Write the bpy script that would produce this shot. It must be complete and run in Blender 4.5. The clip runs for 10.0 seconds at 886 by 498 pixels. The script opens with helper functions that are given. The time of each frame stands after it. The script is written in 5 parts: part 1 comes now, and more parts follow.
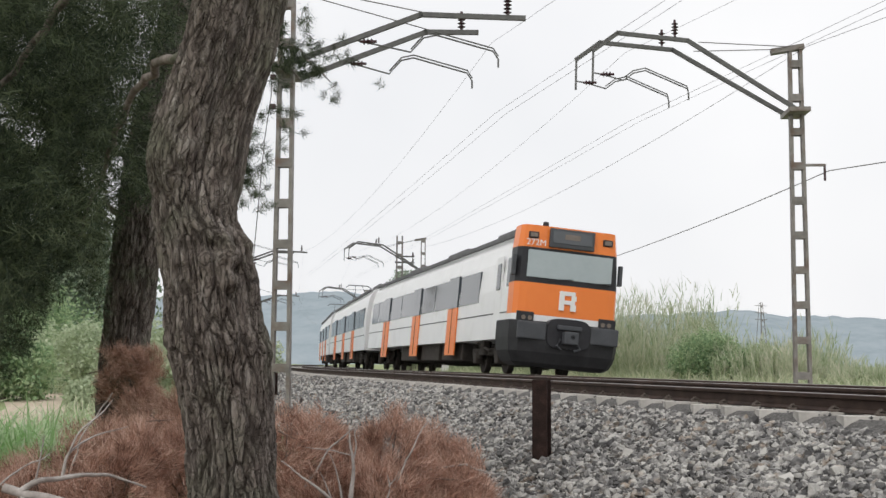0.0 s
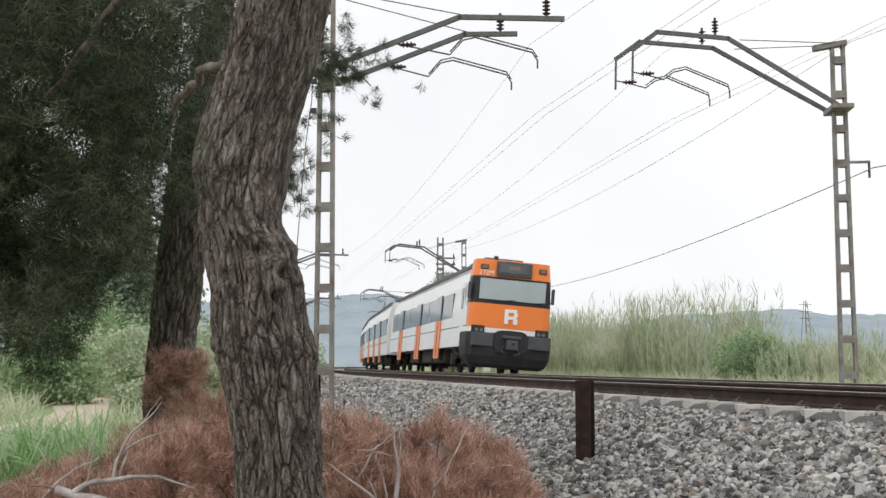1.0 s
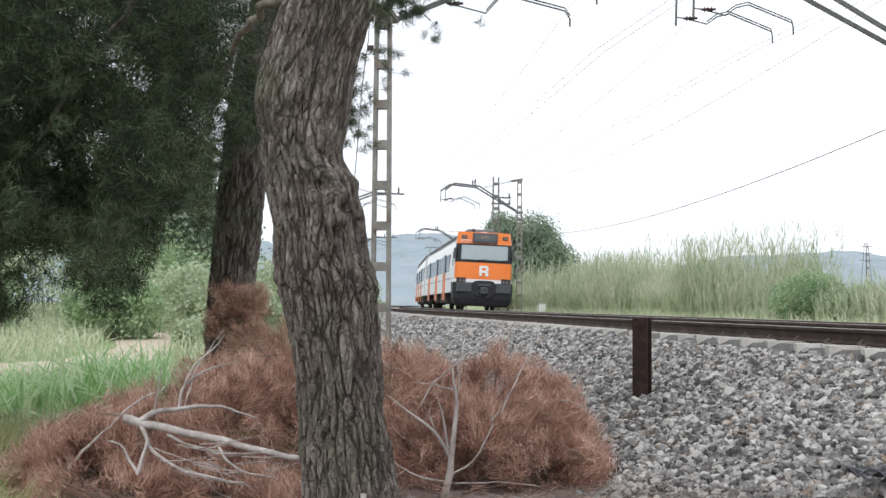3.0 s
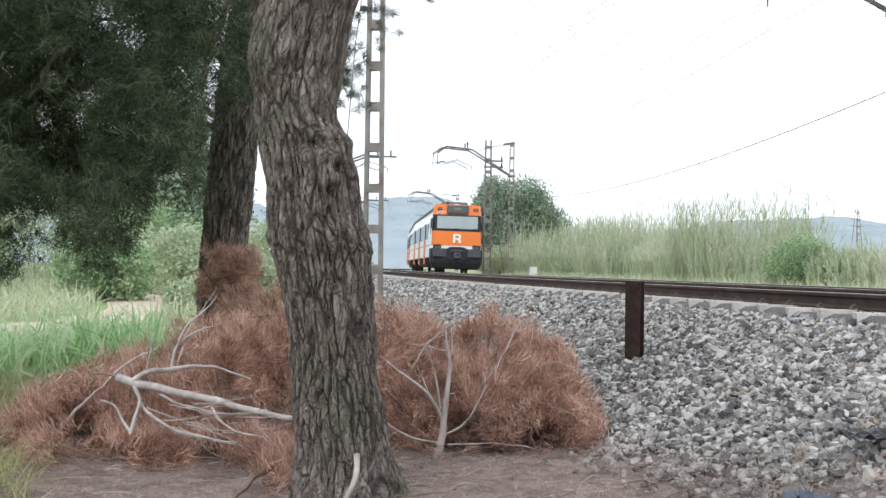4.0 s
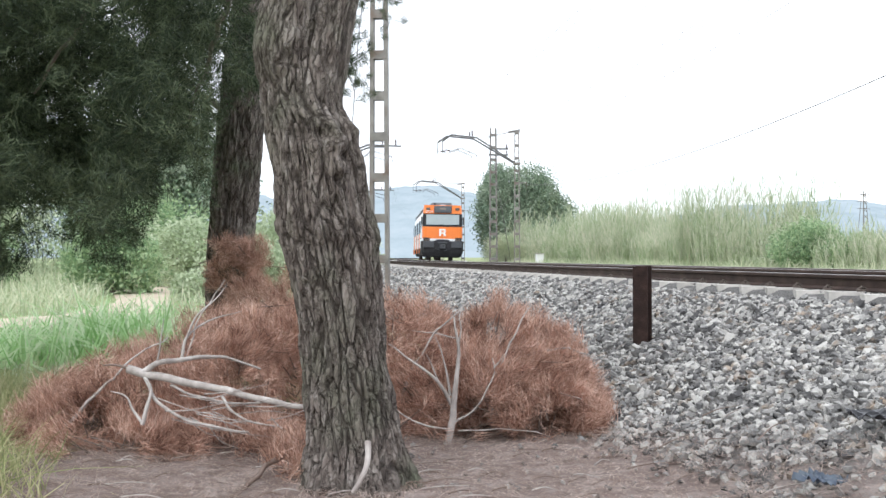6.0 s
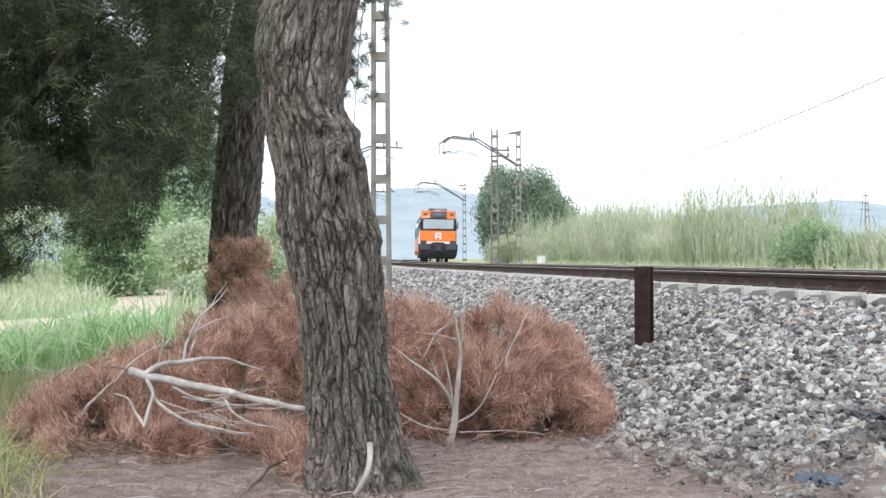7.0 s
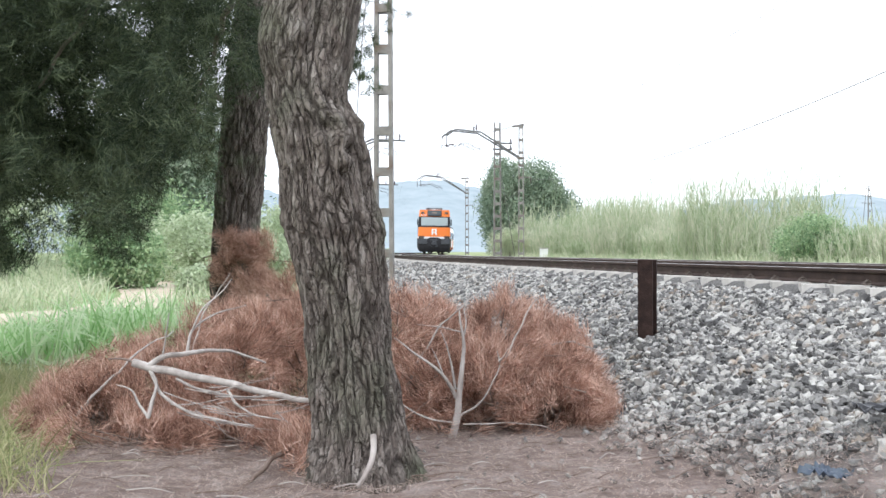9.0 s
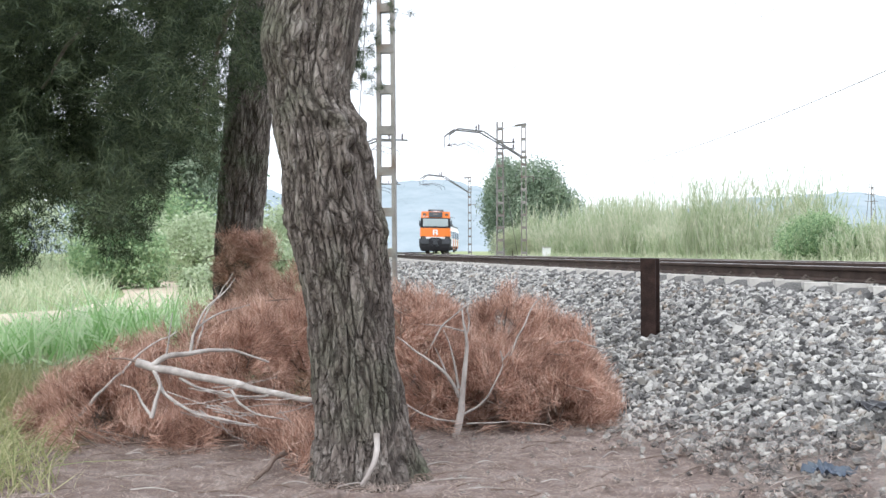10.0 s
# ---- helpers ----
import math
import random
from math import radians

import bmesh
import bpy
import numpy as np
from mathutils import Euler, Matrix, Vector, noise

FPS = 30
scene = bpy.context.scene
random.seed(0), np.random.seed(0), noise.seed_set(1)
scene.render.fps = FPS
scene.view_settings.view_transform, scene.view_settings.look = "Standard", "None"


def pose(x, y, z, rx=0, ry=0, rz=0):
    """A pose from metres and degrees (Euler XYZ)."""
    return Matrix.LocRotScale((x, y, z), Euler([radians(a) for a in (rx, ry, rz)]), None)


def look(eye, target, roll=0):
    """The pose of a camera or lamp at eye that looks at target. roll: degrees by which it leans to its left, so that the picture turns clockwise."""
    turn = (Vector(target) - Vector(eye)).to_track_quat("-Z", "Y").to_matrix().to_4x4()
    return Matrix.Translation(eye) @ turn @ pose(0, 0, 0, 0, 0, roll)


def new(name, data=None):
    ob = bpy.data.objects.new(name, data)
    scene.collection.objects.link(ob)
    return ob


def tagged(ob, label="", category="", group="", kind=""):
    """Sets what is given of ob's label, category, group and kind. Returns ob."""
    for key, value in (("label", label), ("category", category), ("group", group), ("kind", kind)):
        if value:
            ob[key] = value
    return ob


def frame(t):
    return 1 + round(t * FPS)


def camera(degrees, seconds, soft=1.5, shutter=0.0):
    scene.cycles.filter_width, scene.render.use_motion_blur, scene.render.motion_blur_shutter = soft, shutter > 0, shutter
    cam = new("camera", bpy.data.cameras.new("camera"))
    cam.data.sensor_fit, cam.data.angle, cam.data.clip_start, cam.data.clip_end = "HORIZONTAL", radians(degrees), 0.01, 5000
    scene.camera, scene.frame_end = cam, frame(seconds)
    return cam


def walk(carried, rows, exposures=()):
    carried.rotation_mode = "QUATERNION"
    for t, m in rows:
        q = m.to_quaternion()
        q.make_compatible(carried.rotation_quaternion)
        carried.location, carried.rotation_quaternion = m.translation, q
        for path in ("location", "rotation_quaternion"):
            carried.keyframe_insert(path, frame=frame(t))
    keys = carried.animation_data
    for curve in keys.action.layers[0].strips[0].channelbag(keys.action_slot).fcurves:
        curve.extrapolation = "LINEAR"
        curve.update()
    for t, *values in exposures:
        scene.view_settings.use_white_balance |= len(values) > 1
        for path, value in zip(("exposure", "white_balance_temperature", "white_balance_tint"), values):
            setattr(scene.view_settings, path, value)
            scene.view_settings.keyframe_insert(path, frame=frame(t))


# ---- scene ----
cam = camera(41.85, 10.0, soft=1.5)
PATH = [
    (0.0, pose(0.074, 0.062, 1.362, 95.65, -0.33, -4.97)),
    (0.5, pose(0.067, 0.036, 1.361, 95.64, -0.27, -3.81)),
    (1.0, pose(0.059, 0.014, 1.363, 95.72, 0.04, -2.92)),
    (1.5, pose(0.046, -0.018, 1.355, 95.30, 0.50, -1.13)),
    (2.0, pose(0.045, -0.030, 1.349, 94.74, 0.14, -0.38)),
    (2.5, pose(0.038, -0.023, 1.342, 93.88, -0.31, -0.11)),
    (4.0, pose(0.016, 0.019, 1.318, 90.93, -0.72, -0.65)),
    (4.5, pose(0.008, 0.031, 1.320, 90.80, -0.39, -1.36)),
    (5.0, pose(0.005, 0.018, 1.313, 90.61, -0.15, -0.77)),
    (5.5, pose(0.007, 0.003, 1.308, 90.35, 0.05, -0.40)),
    (7.0, pose(0.007, 0.001, 1.307, 90.45, 0.24, -0.26)),
    (7.5, pose(0.005, 0.001, 1.308, 90.42, 0.33, 0.04)),
    (8.0, pose(0.008, -0.006, 1.301, 90.36, 0.28, -0.04)),
    (8.5, pose(0.006, 0.005, 1.301, 90.24, 0.09, -0.22)),
    (9.0, pose(0.000, 0.005, 1.301, 90.11, 0.15, -0.14)),
    (9.5, pose(0.001, 0.003, 1.300, 90.08, 0.31, -0.21)),
    (10.0, pose(-0.000, 0.000, 1.300, 90.08, 0.30, 0.00)),
]
walk(cam, PATH, exposures=((0.0, -0.26, 6550, 10), (1.0, -0.16, 6500, 10), (1.5, 0.0, 6450, 10), (2.0, 0.02, 6450, 10), (2.5, 0.04, 6300, 10), (4.5, 0.36, 6100, 9), (10.0, 0.62, 6020, 9)))

# ---- world, sun ----
world = bpy.data.worlds.new("overcast_sky")
scene.world = world
world.use_nodes = True
wn, wl = world.node_tree.nodes, world.node_tree.links
wn.clear()
w_out = wn.new("ShaderNodeOutputWorld")
w_bg = wn.new("ShaderNodeBackground")
sky = wn.new("ShaderNodeTexSky")
sky.sky_type = "NISHITA"
sky.sun_disc = False
sky.sun_elevation = radians(52)
sky.sun_rotation = radians(176)
sky.dust_density = 6.0
sky.air_density = 1.2
w_sc = wn.new("ShaderNodeVectorMath")
w_sc.operation = "SCALE"
w_sc.inputs["Scale"].default_value = 0.06
wl.new(sky.outputs["Color"], w_sc.inputs[0])
w_noise = wn.new("ShaderNodeTexNoise")
w_noise.inputs["Scale"].default_value = 2.2
w_noise.inputs["Detail"].default_value = 4.0
w_ramp = wn.new("ShaderNodeValToRGB")
w_ramp.color_ramp.elements[0].position, w_ramp.color_ramp.elements[1].position = 0.3, 0.75
w_ramp.color_ramp.elements[0].color = (1.14, 1.16, 1.20, 1)
w_ramp.color_ramp.elements[1].color = (1.38, 1.38, 1.39, 1)
wl.new(w_noise.outputs["Fac"], w_ramp.inputs["Fac"])
w_mix = wn.new("ShaderNodeMixRGB")
w_mix.inputs["Fac"].default_value = 0.88
wl.new(w_sc.outputs[0], w_mix.inputs["Color1"])
wl.new(w_ramp.outputs["Color"], w_mix.inputs["Color2"])
wl.new(w_mix.outputs["Color"], w_bg.inputs["Color"])
w_bg.inputs["Strength"].default_value = 1.0
wl.new(w_bg.outputs[0], w_out.inputs["Surface"])

sun = new("sun", bpy.data.lights.new("sun", "SUN"))
sun.data.energy, sun.data.angle, sun.data.color = 0.9, radians(25), (1.0, 0.97, 0.92)
sun.matrix_world = look((-12, -10, 26), (0, 12, 0))

# ---- mesh helpers ----
RNG = np.random.default_rng(7)


def part(name, bm, material, parent=None, label="", smooth=False):
    me = bpy.data.meshes.new(name)
    bm.normal_update()
    bm.to_mesh(me)
    bm.free()
    if material:
        me.materials.append(material)
    if smooth:
        me.shade_smooth()
    ob = new(name, me)
    if parent is not None:
        ob.parent = parent
    if label:
        tagged(ob, label)
    return ob


def arrays(name, verts, faces, material, parent=None, label="", smooth=False):
    """A mesh from arrays of vertices and of equal-sized faces."""
    verts, faces = np.asarray(verts, float), np.asarray(faces, int)
    me = bpy.data.meshes.new(name)
    n, k = faces.shape
    me.vertices.add(len(verts))
    me.vertices.foreach_set("co", verts.ravel())
    me.loops.add(n * k)
    me.loops.foreach_set("vertex_index", faces.ravel().astype(np.int32))
    me.polygons.add(n)
    me.polygons.foreach_set("loop_start", np.arange(0, n * k, k, dtype=np.int32))
    me.polygons.foreach_set("loop_total", np.full(n, k, dtype=np.int32))
    me.update(calc_edges=True)
    me.validate()
    me.materials.append(material)
    if smooth:
        me.shade_smooth()
    else:
        me.shade_flat()
    ob = new(name, me)
    if parent is not None:
        ob.parent = parent
    if label:
        tagged(ob, label)
    return ob


def empty(name, m, label, category, group="", kind=""):
    ob = new(name)
    ob.empty_display_size = 0.1
    ob.matrix_basis = m
    return tagged(ob, label, category, group, kind)


def box(bm, x0, x1, y0, y1, z0, z1, bevel=0.0, taper=None):
    """A box; taper: factors on x and y at its top."""
    r = bmesh.ops.create_cube(bm, size=1)
    vs = r["verts"]
    for v in vs:
        fx = fy = 1.0
        if taper and v.co.z > 0:
            fx, fy = taper
        v.co = Vector(((x0 + x1) / 2 + v.co.x * (x1 - x0) * fx, (y0 + y1) / 2 + v.co.y * (y1 - y0) * fy, (z0 + z1) / 2 + v.co.z * (z1 - z0)))
    if bevel:
        es = list({e for v in vs for e in v.link_edges})
        bmesh.ops.bevel(bm, geom=es, offset=bevel, segments=2, affect="EDGES", profile=0.6)
    return vs


def tube_arrays(pts, radii, sides=8, cap=True):
    """Rings round a line of points."""
    pts = np.asarray(pts, float)
    n = len(pts)
    radii = np.broadcast_to(np.asarray(radii, float), (n,))
    tang = np.gradient(pts, axis=0)
    tang /= np.linalg.norm(tang, axis=1)[:, None] + 1e-12
    ref = np.array([0, 0, 1.0]) if abs(tang[:, 2]).mean() < 0.8 else np.array([1.0, 0, 0])
    u = np.cross(tang, ref)
    u /= np.linalg.norm(u, axis=1)[:, None] + 1e-12
    v = np.cross(tang, u)
    a = np.arange(sides) * 2 * np.pi / sides
    ring = pts[:, None] + radii[:, None, None] * (u[:, None] * np.cos(a)[None, :, None] + v[:, None] * np.sin(a)[None, :, None])
    verts = ring.reshape(-1, 3)
    i, j = np.meshgrid(np.arange(n - 1), np.arange(sides), indexing="ij")
    j2 = (j + 1) % sides
    faces = np.stack([i * sides + j, (i + 1) * sides + j, (i + 1) * sides + j2, i * sides + j2], -1).reshape(-1, 4)
    if cap:
        verts = np.vstack([verts, pts[0], pts[-1]])
        k = np.arange(sides)
        c0, c1 = n * sides, n * sides + 1
        lo = np.stack([k, (k + 1) % sides, np.full(sides, c0), np.full(sides, c0)], -1)
        hi = np.stack([(k + 1) % sides, k, np.full(sides, c1), np.full(sides, c1)], -1) + np.array([(n - 1) * sides, (n - 1) * sides, 0, 0])
        tri = np.vstack([lo, hi])
        return verts, faces, tri[:, :3]
    return verts, faces, np.zeros((0, 3), int)


def tube(bm, pts, radii, sides=8):
    v, q, t = tube_arrays(pts, radii, sides)
    bv = [bm.verts.new(p) for p in v]
    for f in list(q) + list(t):
        try:
            bm.faces.new([bv[k] for k in f])
        except ValueError:
            pass


def smooth_line(pts, n):
    """n points on a soft curve through the points."""
    pts = np.asarray(pts, float)
    d = np.concatenate([[0], np.cumsum(np.linalg.norm(np.diff(pts, axis=0), axis=1))])
    m = np.gradient(pts, d, axis=0)
    out = []
    for s in np.linspace(0, d[-1], n):
        k = min(max(np.searchsorted(d, s) - 1, 0), len(pts) - 2)
        h = d[k + 1] - d[k]
        u = (s - d[k]) / h
        out.append((2 * u**3 - 3 * u**2 + 1) * pts[k] + (u**3 - 2 * u**2 + u) * h * m[k] + (3 * u**2 - 2 * u**3) * pts[k + 1] + (u**3 - u**2) * h * m[k + 1])
    return np.array(out)


# ---- materials ----
def surface(name, colours, scale=8.0, rough=0.8, metal=0.0, bump=0.2, bump_scale=40.0, stretch=(1, 1, 1), island=0.0, random_ob=0.0, spec=0.3, two_sided_light=0.0, stain=None, depth=0.01):
    """A procedural surface: colours over a coarse noise, a finer grain, relief, and pieces that differ."""
    m = bpy.data.materials.new(name)
    m.use_nodes = True
    n, l = m.node_tree.nodes, m.node_tree.links
    bsdf = n["Principled BSDF"]
    tc = n.new("ShaderNodeTexCoord")
    mp = n.new("ShaderNodeMapping")
    mp.inputs["Scale"].default_value = stretch
    l.new(tc.outputs["Object"], mp.inputs["Vector"])
    ns = n.new("ShaderNodeTexNoise")
    ns.inputs["Scale"].default_value = scale
    ns.inputs["Detail"].default_value = 6.0
    ns.inputs["Roughness"].default_value = 0.65
    l.new(mp.outputs[0], ns.inputs["Vector"])
    ramp = n.new("ShaderNodeValToRGB")
    el = ramp.color_ramp.elements
    while len(el) < len(colours):
        el.new(0.5)
    for k, c in enumerate(colours):
        el[k].position = 0.28 + 0.44 * k / max(1, len(colours) - 1)
        el[k].color = (*c, 1)
    fac = ns.outputs["Fac"]
    for amount, node, socket in ((island, "ShaderNodeNewGeometry", "Random Per Island"), (random_ob, "ShaderNodeObjectInfo", "Random")):
        if amount:
            g = n.new(node)
            ma = n.new("ShaderNodeMath")
            ma.operation = "MULTIPLY_ADD"
            ma.inputs[1].default_value = amount
            l.new(g.outputs[socket], ma.inputs[0])
            sub = n.new("ShaderNodeMath")
            sub.operation = "SUBTRACT"
            sub.inputs[1].default_value = amount / 2
            l.new(fac, sub.inputs[0])
            l.new(sub.outputs[0], ma.inputs[2])
            fac = ma.outputs[0]
    l.new(fac, ramp.inputs["Fac"])
    colour = ramp.outputs["Color"]
    if stain:
        s_col, s_scale, s_lo, s_hi = stain
        sn = n.new("ShaderNodeTexNoise")
        sn.inputs["Scale"].default_value = s_scale
        sn.inputs["Detail"].default_value = 5.0
        l.new(tc.outputs["Object"], sn.inputs["Vector"])
        mr = n.new("ShaderNodeMapRange")
        mr.inputs["From Min"].default_value, mr.inputs["From Max"].default_value = s_lo, s_hi
        l.new(sn.outputs["Fac"], mr.inputs["Value"])
        mx = n.new("ShaderNodeMixRGB")
        mx.inputs["Color2"].default_value = (*s_col, 1)
        l.new(mr.outputs[0], mx.inputs["Fac"])
        l.new(colour, mx.inputs["Color1"])
        colour = mx.outputs["Color"]
    l.new(colour, bsdf.inputs["Base Color"])
    bsdf.inputs["Roughness"].default_value = rough
    bsdf.inputs["Metallic"].default_value = metal
    bsdf.inputs["Specular IOR Level"].default_value = spec
    if bump:
        bn = n.new("ShaderNodeTexNoise")
        bn.inputs["Scale"].default_value = bump_scale
        bn.inputs["Detail"].default_value = 5.0
        l.new(mp.outputs[0], bn.inputs["Vector"])
        bp = n.new("ShaderNodeBump")
        bp.inputs["Strength"].default_value = bump
        bp.inputs["Distance"].default_value = depth
        l.new(bn.outputs["Fac"], bp.inputs["Height"])
        l.new(bp.outputs[0], bsdf.inputs["Normal"])
    if two_sided_light:
        tr = n.new("ShaderNodeBsdfTranslucent")
        l.new(colour, tr.inputs["Color"])
        ms = n.new("ShaderNodeMixShader")
        ms.inputs["Fac"].default_value = two_sided_light
        l.new(bsdf.outputs[0], ms.inputs[1])
        l.new(tr.outputs[0], ms.inputs[2])
        l.new(ms.outputs[0], n["Material Output"].inputs["Surface"])
    return m




def ground_material():
    """Needle litter round the pines, meadow soil beyond it, with a ragged border."""
    m = bpy.data.materials.new("litter_and_meadow")
    m.use_nodes = True
    n, l = m.node_tree.nodes, m.node_tree.links
    bsdf = n["Principled BSDF"]
    bsdf.inputs["Roughness"].default_value = 0.95
    bsdf.inputs["Specular IOR Level"].default_value = 0.2
    tc = n.new("ShaderNodeTexCoord")

    def tinted(colours, scale):
        ns = n.new("ShaderNodeTexNoise")
        ns.inputs["Scale"].default_value, ns.inputs["Detail"].default_value, ns.inputs["Roughness"].default_value = scale, 8.0, 0.7
        l.new(tc.outputs["Object"], ns.inputs["Vector"])
        r = n.new("ShaderNodeValToRGB")
        r.color_ramp.elements.new(0.5)
        for e, p, c in zip(r.color_ramp.elements, (0.3, 0.5, 0.7), colours):
            e.position, e.color = p, (*c, 1)
        l.new(ns.outputs["Fac"], r.inputs["Fac"])
        return r.outputs["Color"]

    litter_c = tinted([(0.12, 0.092, 0.082), (0.24, 0.19, 0.172), (0.38, 0.33, 0.31)], 5.0)
    field_c = tinted([(0.22, 0.24, 0.13), (0.29, 0.34, 0.17), (0.38, 0.38, 0.24)], 0.8)
    mp = n.new("ShaderNodeMapping")
    mp.inputs["Location"].default_value = (0.05, -1.5, 0)
    mp.inputs["Scale"].default_value = (0.19, 0.24, 0)
    l.new(tc.outputs["Object"], mp.inputs["Vector"])
    ln = n.new("ShaderNodeVectorMath")
    ln.operation = "LENGTH"
    l.new(mp.outputs[0], ln.inputs[0])
    edge = n.new("ShaderNodeTexNoise")
    edge.inputs["Scale"].default_value, edge.inputs["Detail"].default_value = 1.3, 6.0
    l.new(tc.outputs["Object"], edge.inputs["Vector"])
    ad = n.new("ShaderNodeMath")
    ad.operation = "MULTIPLY_ADD"
    ad.inputs[1].default_value = 0.7
    l.new(edge.outputs["Fac"], ad.inputs[0])
    l.new(ln.outputs["Value"], ad.inputs[2])
    mr = n.new("ShaderNodeMapRange")
    mr.inputs["From Min"].default_value, mr.inputs["From Max"].default_value = 1.15, 1.45
    l.new(ad.outputs[0], mr.inputs["Value"])
    mx = n.new("ShaderNodeMixRGB")
    l.new(mr.outputs[0], mx.inputs["Fac"])
    l.new(litter_c, mx.inputs["Color1"])
    l.new(field_c, mx.inputs["Color2"])
    l.new(mx.outputs["Color"], bsdf.inputs["Base Color"])
    bn = n.new("ShaderNodeTexNoise")
    bn.inputs["Scale"].default_value, bn.inputs["Detail"].default_value = 45.0, 6.0
    l.new(tc.outputs["Object"], bn.inputs["Vector"])
    bp = n.new("ShaderNodeBump")
    bp.inputs["Strength"].default_value, bp.inputs["Distance"].default_value = 0.9, 0.015
    l.new(bn.outputs["Fac"], bp.inputs["Height"])
    l.new(bp.outputs[0], bsdf.inputs["Normal"])
    return m


M_ground = ground_material()
M_path = surface("sandy_path", [(0.42, 0.34, 0.25), (0.55, 0.46, 0.36), (0.6, 0.52, 0.43)], scale=2.5, rough=0.95, bump=0.5, bump_scale=30)
# Dark fines: the shade between the stones is put into this colour.
M_bed = surface("ballast_bed_fines", [(0.06, 0.058, 0.055), (0.13, 0.125, 0.12), (0.22, 0.21, 0.20)], scale=30, rough=0.95, bump=1.0, bump_scale=30, depth=0.03)


def toe_litter(x, y):
    """Above zero where needle litter has crept over the toe of the bank."""
    return 1.25 + (8.35 - y) * 0.43 - x


def litter_over_bed(m):
    """Mixes needle litter into the bed's fines at the near toe, with a ragged border."""
    n, l = m.node_tree.nodes, m.node_tree.links
    bsdf = n["Principled BSDF"]
    tc = n.new("ShaderNodeTexCoord")
    dot = n.new("ShaderNodeVectorMath")
    dot.operation = "DOT_PRODUCT"
    dot.inputs[1].default_value = (-1.0, -0.43, 0.0)
    l.new(tc.outputs["Object"], dot.inputs[0])
    nz = n.new("ShaderNodeTexNoise")
    nz.inputs["Scale"].default_value, nz.inputs["Detail"].default_value = 2.2, 6.0
    l.new(tc.outputs["Object"], nz.inputs["Vector"])
    ad = n.new("ShaderNodeMath")
    ad.operation = "MULTIPLY_ADD"
    ad.inputs[1].default_value = 0.8
    l.new(nz.outputs["Fac"], ad.inputs[0])
    l.new(dot.outputs["Value"], ad.inputs[2])
    mr = n.new("ShaderNodeMapRange")
    mr.inputs["From Min"].default_value, mr.inputs["From Max"].default_value = -4.5, -4.2
    l.new(ad.outputs[0], mr.inputs["Value"])
    fine = n.new("ShaderNodeTexNoise")
    fine.inputs["Scale"].default_value, fine.inputs["Detail"].default_value = 5.0, 8.0
    l.new(tc.outputs["Object"], fine.inputs["Vector"])
    ramp = n.new("ShaderNodeValToRGB")
    for e, p, c in zip(ramp.color_ramp.elements, (0.3, 0.7), ((0.12, 0.092, 0.082), (0.38, 0.33, 0.305))):
        e.position, e.color = p, (*c, 1)
    l.new(fine.outputs["Fac"], ramp.inputs["Fac"])
    mx = n.new("ShaderNodeMixRGB")
    l.new(mr.outputs[0], mx.inputs["Fac"])
    l.new(bsdf.inputs["Base Color"].links[0].from_socket, mx.inputs["Color1"])
    l.new(ramp.outputs["Color"], mx.inputs["Color2"])
    l.new(mx.outputs["Color"], bsdf.inputs["Base Color"])


litter_over_bed(M_bed)
M_stone = surface("ballast_stone", [(0.085, 0.083, 0.083), (0.20, 0.195, 0.19), (0.33, 0.322, 0.308), (0.53, 0.515, 0.485)], scale=8.0, rough=0.9, bump=0.5, bump_scale=60, island=0.5, stain=((0.33, 0.25, 0.18), 6.0, 0.58, 0.75))
M_stone_one = surface("ballast_stone_single", [(0.085, 0.083, 0.083), (0.20, 0.195, 0.19), (0.33, 0.322, 0.308), (0.53, 0.515, 0.485)], scale=8.0, rough=0.9, bump=0.5, bump_scale=60, random_ob=0.5)
M_rail = surface("rusty_rail", [(0.030, 0.020, 0.017), (0.058, 0.038, 0.031), (0.09, 0.06, 0.048)], scale=3.0, rough=0.75, metal=0.2, bump=0.3, bump_scale=50)
M_railtop = surface("worn_rail_head", [(0.30, 0.27, 0.25), (0.42, 0.40, 0.38)], scale=6.0, rough=0.42, metal=0.7, bump=0.1)
M_concrete = surface("sleeper_concrete", [(0.42, 0.40, 0.37), (0.55, 0.525, 0.49), (0.64, 0.61, 0.57)], scale=6.0, rough=0.9, bump=0.3, random_ob=0.3, stain=((0.25, 0.20, 0.16), 2.5, 0.6, 0.85))
M_clip = surface("rusty_fastener", [(0.085, 0.068, 0.058), (0.19, 0.16, 0.14)], scale=20, rough=0.8, metal=0.3)
M_galv = surface("weathered_galvanised_steel", [(0.17, 0.16, 0.15), (0.25, 0.235, 0.22), (0.31, 0.29, 0.27)], scale=4.0, rough=0.6, metal=0.25, bump=0.15, random_ob=0.2, stain=((0.16, 0.11, 0.085), 3.0, 0.5, 0.75))
M_arm = surface("dark_steel_arm", [(0.10, 0.10, 0.10), (0.16, 0.16, 0.155)], scale=5.0, rough=0.55, metal=0.3, bump=0.1)
M_insul = surface("brown_glazed_insulator", [(0.05, 0.025, 0.03), (0.09, 0.045, 0.05)], scale=9.0, rough=0.25, bump=0.0, spec=0.5)
M_wire = surface("catenary_wire", [(0.11, 0.10, 0.10), (0.18, 0.17, 0.16)], scale=5, rough=0.5, metal=0.4, bump=0)
M_post = surface("rusted_stake", [(0.018, 0.011, 0.010), (0.034, 0.02, 0.017), (0.065, 0.037, 0.03)], scale=9, rough=0.85, metal=0.1, bump=0.5, bump_scale=60)
